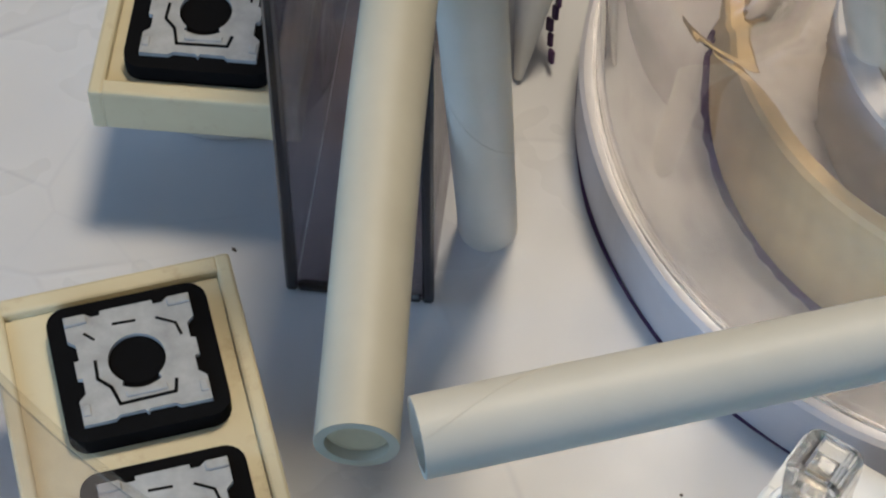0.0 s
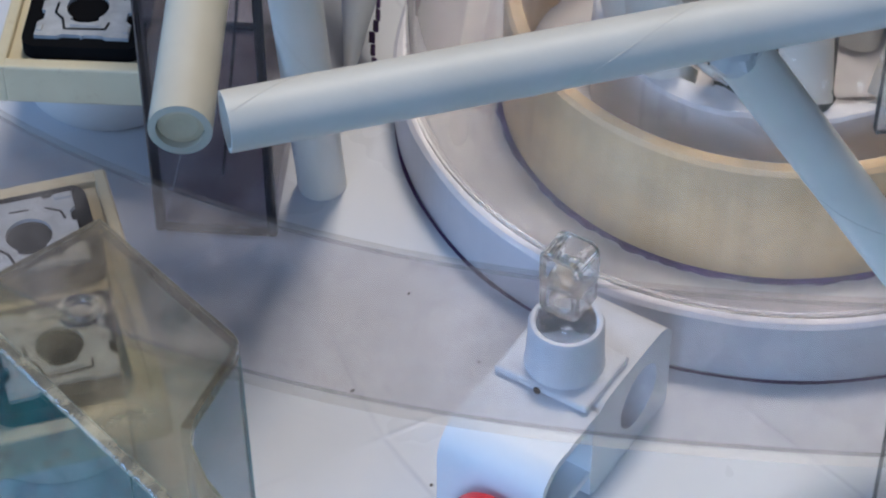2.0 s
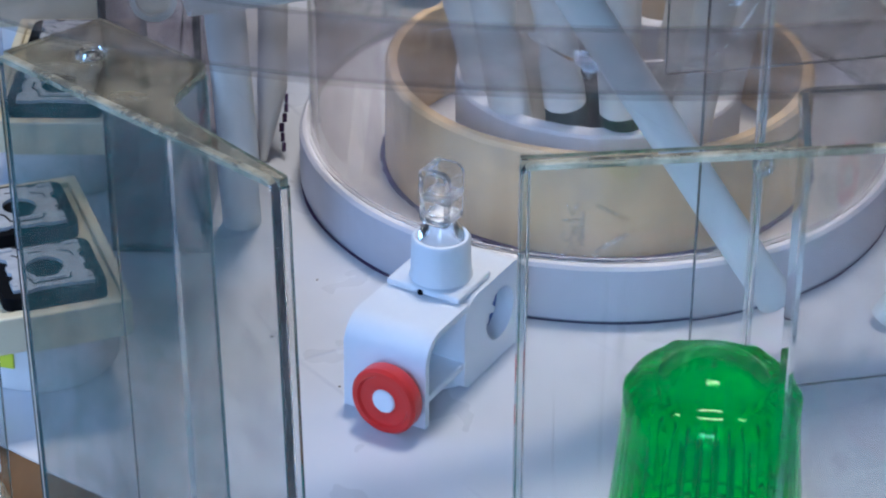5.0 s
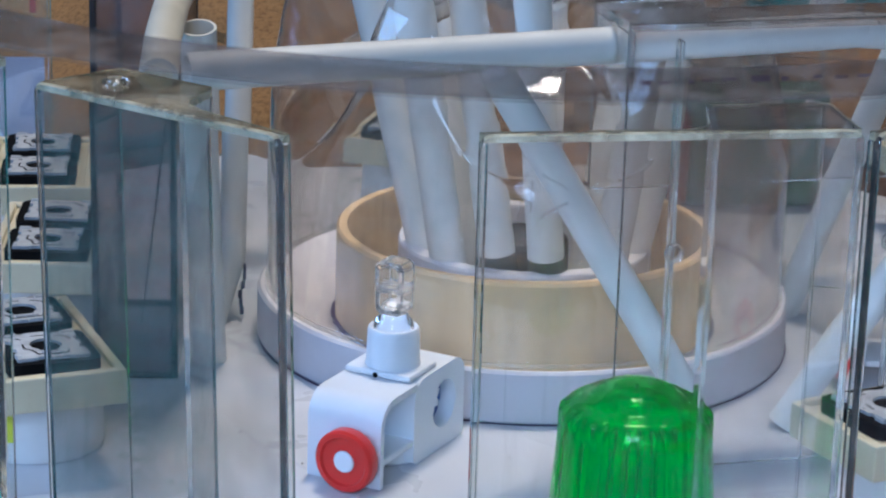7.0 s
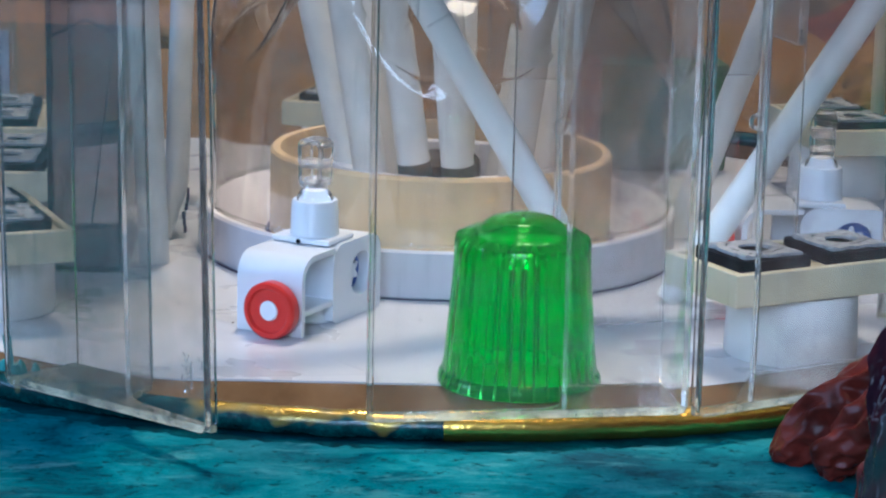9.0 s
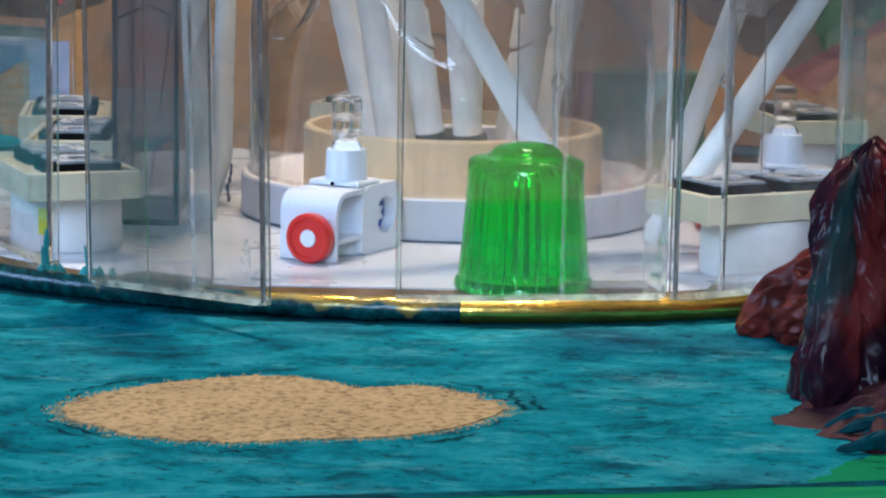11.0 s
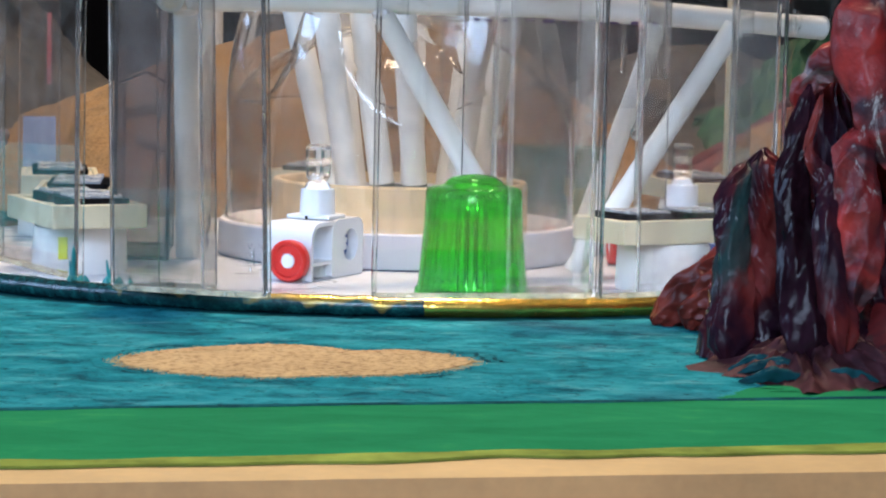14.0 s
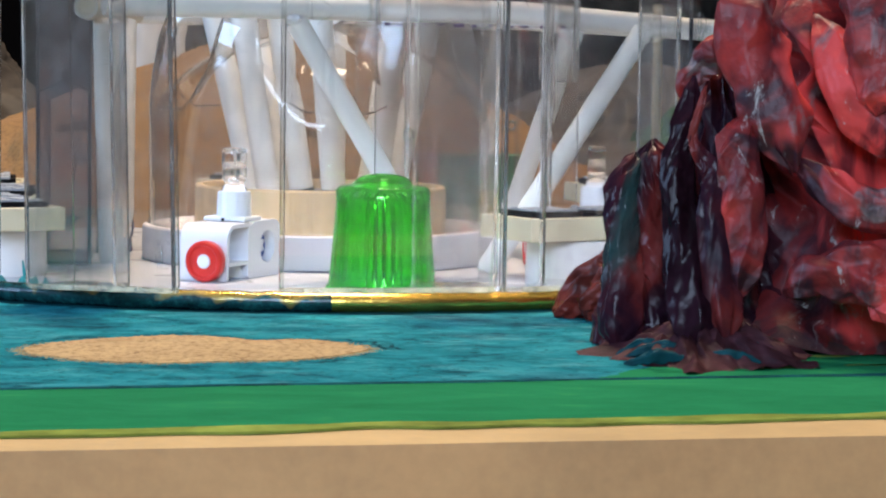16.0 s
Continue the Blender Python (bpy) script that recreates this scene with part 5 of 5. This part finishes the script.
def crag(cx, cy, z0, R, H, seed, fold=0.30, power=1.0, na=240, nh=110, lean=(0, 0), flare=0.55, crumple=1.0):
    """Radial crumpled hill: rounded drapery folds with sharp valleys that run down its sides."""
    bm = bmesh.new()
    rows = []
    for j in range(nh + 1):
        h = j / nh
        row = []
        for i in range(na):
            a = 2 * math.pi * i / na
            w = 0.35 * noise.noise(Vector((math.cos(a) * 1.5, math.sin(a) * 1.5, h * 3.5 + seed + 50)))
            c, s = math.cos(a), math.sin(a)
            c1, s1 = math.cos(a + w), math.sin(a + w)
            base = R(a) if callable(R) else R
            r = base * ((1 - h) ** power * (1 - flare) + flare * (1 - h) ** 3.2) + 1.2 * (1 - h) ** 0.5
            f1 = abs(noise.noise(Vector((c1 * 2.0, s1 * 2.0, h * 0.9 + seed))))
            f2 = abs(noise.noise(Vector((c1 * 4.4 + 3, s1 * 4.4, h * 2.2 + seed + 9))))
            f3 = noise.noise(Vector((c * 11, s * 11, h * 8 + seed + 20)))
            f4 = abs(noise.noise(Vector((c * 2.4, s * 2.4, h * 5 + seed + 31)))) - 0.2
            k = 1 + fold * (2.9 * f1 - 0.75) + fold * 0.6 * (2.9 * f2 - 0.7) + 0.025 * f3 + fold * 0.8 * f4
            r *= max(0.25, k)
            z = z0 + H * h + H * 0.10 * f4 * (1 - h) * (h > 0.02) + 0.4 * f3 * (h > 0.03)
            q = Vector((r * c * 1.0, r * s * 1.0, z))
            r += crumple * (1 - h) ** 0.3 * (1.9 * (abs(noise.noise(q * 0.13 + Vector((seed, 0, 0)))) * 2.6 - 0.6) + 0.8 * (abs(noise.noise(q * 0.33)) * 2.6 - 0.6))
            row.append(bm.verts.new((cx + r * c + lean[0] * h, cy + r * s + lean[1] * h, z)))
        rows.append(row)
    for A, B in zip(rows, rows[1:]):
        for i in range(na):
            bm.faces.new((A[i], A[(i + 1) % na], B[(i + 1) % na], B[i]))
    bm.faces.new(rows[-1])
    return bm


def pleat(points, radii, flat=0.75, seed=0.0, n=36, k=90, rib=0.45):
    """A raised cloth fold: a soft tapering tube along a smooth curve, wrinkled along its length."""
    P = [Vector(p) for p in points]
    P = [P[0] * 2 - P[1]] + P + [P[-1] * 2 - P[-2]]
    Rr = [radii[0]] + list(radii) + [radii[-1]]
    m = len(P) - 3
    line = []
    for i in range(k + 1):
        u = min(m - 1e-6, i / k * m)
        q, f = int(u), u - int(u)
        a, b, c, d = P[q:q + 4]
        p = 0.5 * (2 * b + (c - a) * f + (2 * a - 5 * b + 4 * c - d) * f * f + (3 * b - a - 3 * c + d) * f ** 3)
        line.append((p, Rr[q + 1] * (1 - f) + Rr[q + 2] * f, i / k))
    bm = bmesh.new()
    rings = []
    for i, (p, r, t) in enumerate(line):
        d = (line[min(i + 1, k)][0] - line[max(i - 1, 0)][0]).normalized()
        side = d.cross(Vector((0, -1, 0)))
        side = side.normalized() if side.length > 1e-4 else Vector((1, 0, 0))
        up = side.cross(d)
        end = math.sqrt(max(0.02, 1 - abs(2 * t - 1) ** 6))
        ring = []
        for j in range(n):
            a = 2 * math.pi * j / n
            q = 1 + rib * (abs(noise.noise(Vector((math.cos(a) * 1.6, math.sin(a) * 1.6, t * 3.0 + seed)))) * 2 - 0.35) + 0.10 * noise.noise(Vector((math.cos(a) * 4, math.sin(a) * 4, t * 9 + seed)))
            w = p + (side * math.cos(a) + up * math.sin(a) * flat) * r
            q += 0.6 / max(r, 1.5) * (abs(noise.noise(w * 0.16)) * 2.6 - 0.5) + 0.2 / max(r, 1.5) * (abs(noise.noise(w * 0.4)) * 2.6 - 0.6)
            ring.append(bm.verts.new(p + (side * math.cos(a) + up * math.sin(a) * flat) * r * q * end))
        rings.append(ring)
    for A, B in zip(rings, rings[1:]):
        for j in range(n):
            bm.faces.new((A[j], A[(j + 1) % n], B[(j + 1) % n], B[j]))
    bm.faces.new(rings[0])
    bm.faces.new(rings[-1])
    return bm


def mountain():
    ob = thing("crumpled_mountain", "glossy crumpled paper mountain painted red, purple and grey", "mountain", at=(90, -70, -2.0))
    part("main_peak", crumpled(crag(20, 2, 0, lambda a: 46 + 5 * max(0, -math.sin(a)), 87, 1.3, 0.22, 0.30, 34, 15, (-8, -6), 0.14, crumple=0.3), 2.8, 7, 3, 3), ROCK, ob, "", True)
    part("side_peak", crumpled(crag(-36, -18, 0, lambda a: 13.5, 43, 5.1, 0.10, 0.36, 36, 16, (-1, -2), 0.34, crumple=0.1), 0.8, 5, 2, 5), DARK_ROCK, ob, "dark purple side peak", True)
    part("shoulder", crumpled(crag(-19, -14, 0, 17, 60, 33.3, 0.12, 0.40, 40, 18, (-2, 0), 0.30, crumple=0.1), 0.9, 5, 2, 6), DARK_ROCK, ob, "dark upright fold", True)
    part("foot_lobe", crumpled(pleat([(-24, 28, 15), (-33, 29, 14), (-41, 31, 9), (-47, 33, 3), (-50, 34, -1)], [6, 6, 5, 4.0, 3.0], 0.9, 2.2, 18, 16, 0.32), 0.6, 4, 2, 4), ORANGE_ROCK, ob, "low orange-red foot of the mountain", True)
    part("foot_lobe", crumpled(pleat([(-28, 18, 22), (-35, 19, 14), (-41, 23, 6), (-44, 25, 0)], [3.5, 4.2, 3.8, 2.5], 0.9, 6.1, 18, 16, 0.32), 0.6, 4, 2, 4), ORANGE_ROCK, ob, "low red foot of the mountain", True)
    part("front_lobe", crumpled(crag(-27, -42, 0, lambda a: 25 - 4 * math.cos(2 * a), 17, 11.7, 0.20, 0.9, 64, 14, (0, 8), 0.7, crumple=0.4), 1.0, 4, 2, 7), FOOT, ob, "brownish skirt of dripping paint", True)
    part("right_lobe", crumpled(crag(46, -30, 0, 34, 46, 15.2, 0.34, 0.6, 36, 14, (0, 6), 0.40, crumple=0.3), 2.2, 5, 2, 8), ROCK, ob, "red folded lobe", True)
    folds = (
        ("red panel-like fold", ROCK, [(-13, -33, 82), (-19, -35, 74), (-21, -37, 66), (-18, -39, 57), (-14, -41, 48), (-11, -42, 38)], [4, 5.5, 6.5, 7, 6, 4]),
        ("red fold over the shoulder", ROCK, [(-20, -33, 67), (-26, -32, 61), (-30, -31, 57.5), (-32, -30, 50)], [4.5, 3.6, 2.6, 2]),
        ("pinkish red upright fold", ROCK, [(-20.5, -39, 50), (-22.5, -42, 42), (-22, -44, 32), (-21.5, -45.5, 22), (-22.5, -47, 13)], [2.5, 4.2, 4.6, 4.2, 3.5]),
        ("glossy navy fold", NAVY_ROCK, [(-30.8, -35, 57), (-32.3, -37, 50), (-33.8, -39, 43), (-34.6, -41, 35), (-33.6, -43, 24), (-32.6, -46, 12), (-31.5, -50, 2)], [1.6, 2.3, 2.5, 3.4, 4.4, 5.2, 6.4]),
        ("thin dark purple ridge", DARK_ROCK, [(-28.5, -37, 55), (-31.6, -39.5, 44), (-27.6, -41, 38), (-28.2, -43.5, 30), (-27, -46, 17), (-25.5, -50, 3)], [1.0, 1.3, 2.2, 3.0, 3.8, 5.2]),
        ("dark grey-green flank", DARK_ROCK, [(-41, -24, 41), (-44, -28, 33), (-44.5, -31, 23), (-45, -34, 12), (-46, -37, 1)], [2.2, 3.2, 3.6, 4.2, 5.0]),
        ("broad red drape", ROCK, [(-6, -34, 70), (0, -41, 58), (8, -44, 48), (18, -43, 56), (26, -36, 72)], [4, 6, 6.5, 6.0, 4.5]),
        ("hanging red fold", ROCK, [(2, -38, 84), (4, -44, 72), (6, -47, 60), (5, -48, 50)], [4, 6.5, 7, 4]),
        ("lower red drape", ROCK, [(-10, -40, 40), (-2, -47, 33), (9, -49, 31), (20, -47, 39), (28, -41, 54)], [3, 4.6, 5.2, 5.2, 4]),
        ("red fold at the foot", ROCK, [(-13, -47, 13), (-4, -51, 18), (8, -53, 17), (24, -53, 9)], [3.5, 6, 6.5, 5]),
        ("grey fold at the foot", ROCK, [(2, -54, 13), (14, -57, 9), (30, -58, 3)], [3, 4.5, 4]),
    )
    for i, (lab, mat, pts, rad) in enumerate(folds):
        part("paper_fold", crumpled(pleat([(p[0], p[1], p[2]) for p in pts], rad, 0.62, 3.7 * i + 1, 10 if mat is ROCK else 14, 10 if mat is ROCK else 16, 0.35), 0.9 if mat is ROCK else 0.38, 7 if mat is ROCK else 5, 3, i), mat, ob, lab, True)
    rnd = random.Random(3)
    lip = bmesh.new()
    for i in range(6):
        x, y = rnd.uniform(-42, -20), rnd.uniform(-60, -44)
        L, t = rnd.uniform(4, 8), rnd.uniform(-0.3, 0.3)
        join(lip, pleat([(x - L, y + L * t, 0.6), (x, y, rnd.uniform(1.5, 3.0)), (x + L, y - L * t, 0.8)], [0.5, 1.3, 0.6], 0.5, i * 2.3, 20, 40))
    part("teal_lips", lip, LIP_PAINT, ob, "folded teal paint edges at the mountain's foot", True)


def far_things():
    m = thing("sandy_mound", "large brown sandy mound behind the disc", "mound", at=(-15, 390, -2))
    part("mound", crag(0, 0, 0, lambda a: 176 - 36 * max(0, math.cos(a)), 66, 21, 0.05, 0.5, 160, 60, flare=0.1, crumple=0.5), MOUND, m, "", True)
    m = thing("sandy_mound", "small tan mound beside the far red mountain", "mound", at=(138, 330, -2))
    part("mound", crag(0, 0, 0, 34, 34, 23, 0.05, 0.5, 90, 30, flare=0.1, crumple=0.3), MOUND, m, "", True)
    m = thing("crumpled_mountain", "dark red crumpled mountain far across the sea", "mountain", at=(196, 432, -2))
    part("main_peak", crag(0, 0, 0, 92, 74, 33, 0.15, 0.6, 160, 70, crumple=0.4), FAR_ROCK, m, "", True)
    m = thing("crumpled_mountain", "dark olive crumpled mountain behind the sandy mound", "mountain", at=(-250, 600, -2))
    part("main_peak", crag(0, 0, 0, lambda a: 172, 140, 61, 0.08, 0.25, 200, 70), OLIVE_ROCK, m, "", True)
    m = thing("crumpled_mountain", "low dark olive hill behind the red mountain", "mountain", at=(150, 610, -2))
    part("main_peak", crag(0, 0, 0, lambda a: 190, 60, 71, 0.12, 0.45, 200, 60, crumple=0.6), OLIVE_ROCK, m, "", True)
    m = thing("green_bush", "dark green foam bush on the far shore", "bush", at=(225, 540, -2))
    part("clump", crag(0, 0, 0, 70, 78, 36, 0.35, 0.45, 200, 90, flare=0.1, crumple=1.2), BUSH, m, "", True)
    m = thing("red_block", "dull red block lying on the far sea", "block", at=(-160, 330, -2))
    part("block", box(-16, -8, 0, 13, 8, 7, 1), DULL_RED, m)
    m = thing("pale_block", "lavender white block standing behind the red one", "block", at=(-165, 352, -2))
    part("block", box(-16, -8, 0, 14, 8, 24, 2), LAVENDER, m)
    m = thing("green_hill", "mid-green painted paper hill behind the red mountain", "hill", at=(190, 520, -2))
    part("main_peak", crumpled(crag(0, 0, 0, lambda a: 105, 66, 44, 0.12, 0.5, 40, 14, crumple=0.5), 3.0, 3, 1, 9), GREEN_HILL, m, "", True)
    m = thing("painted_block", "green painted block with a red end behind the bottle", "block", at=(27, 196, 0.1), rz=4)
    part("body", box(0, 0, 0, 31, 12, 27, 1.2), GREEN_BLOCK, m)
    part("red_end", box(-7, 0.4, 0, -0.05, 11.6, 27.6, 1.0), DULL_RED, m, "dull red end piece")
    m = thing("display_case", "tall clear case holding a white card with a red mark", "case", at=(-128, 178, 0.1), rz=4)
    part("front_plate", slab_xz(12.5, 70, 1.0, 0, 1.0), [CLEAR, EDGE, EDGE], m)
    part("back_plate", slab_xz(12.5, 70, 1.0, 7.5, 8.5), [CLEAR, EDGE, EDGE], m)
    part("card", box(1.2, 3.0, 0.2, 11.3, 3.6, 34, 0.1, 1), LAVENDER, m, "pale lavender card")
    part("red_mark", box(8.4, 2.5, 44, 9.8, 2.9, 66, 0.1, 1), DULL_RED, m, "upright red mark")
    no_shadow(m)
    m = thing("pale_post", "pale rounded post standing far behind the model", "post", at=(-97, 690, -2))
    part("shaft", solid_lathe([(17, 0), (16, 3), (15.5, 120), (13, 124)], 32), CAP_WHITE, m, "", True)
    m = thing("wooden_stick", "thin wooden stick standing on the far sea", "stick", at=(112, 292, -2))
    part("stick", solid_lathe([(2, 0), (2, 80), (1.6, 81)], 16), WOOD, m, "", True)


room()
table()
board()
base_disc()
plate()
rings()
bottle()
straws()
sand_patch()
rim_contact_shade()
green_streaks()
case("clear plastic case half on end beside the disc's edge", (-85.9, -13.8, 1.6), -43.5, mark=(45.0, 9.0, 90), W=50.4, rx=-0.8, ry=-2.6, dusty=True)
case("clear plastic case half in front of the green cup", (-25.2, -37.4, 3.0), 9.0, True, h=73.8, mark=(4.6, 65.5, 90), slant=((20.6, 1.3), (17.6, 15.0)))
case("clear plastic case half beside the mountain", (27.6, -31.2, 3.0), 30.0, True, h=73.8, slant=((41.5, 1.3), (31.0, 15.0)))
case("clear plastic case half behind the mountain", (82.0, 34.0, 2.4), 64.0, mark=(4.6, 65.5, 90))
case("clear plastic case half with teal paint at its foot", (-119.5, 44.0, 2.4), -62.4, pocket=False, dusty=True)
straw_case("clear plastic case hung over the level straw, marked with purple ink", (-0.5, 36.0, 0.1), 14.5)
straw_case("clear plastic case hung over the back straw", (-2.0, 147.0, 0.1), -9.0, False)
smoked_case()
clear_ring()
key_tray("cream plastic tray with two black key mechanisms on a cap", (-100.2, 21.4, 18.6), 22.5, True, True, x0=-2.2)
key_tray("cream plastic tray of key mechanisms beside the smoked case", (-113.4, 84.4, 18.2), 2.5)
key_tray("cream plastic tray of key mechanisms at the far edge", (-122.0, 131.0, 19.0), 6.0)
key_tray("cream plastic tray of key mechanisms near the mountain", (72.4, 23.0, 18.4), 118.0)
key_tray("cream plastic tray of key mechanisms beside the far valve", (74.5, 150.0, 19.0), 192.0 + 180, True)
key_tray("cream plastic tray of key mechanisms behind the ring", (-52.0, 178.0, 19.0), -15.0)
valve("white plastic valve with a red button and clear nozzle", (-37.2, 43.0, 0.05), -27.3)
valve("white plastic valve turned to show its blue bore", (63.8, 88.0, 0.05), -90.0)
green_cup()
mountain()
far_things()
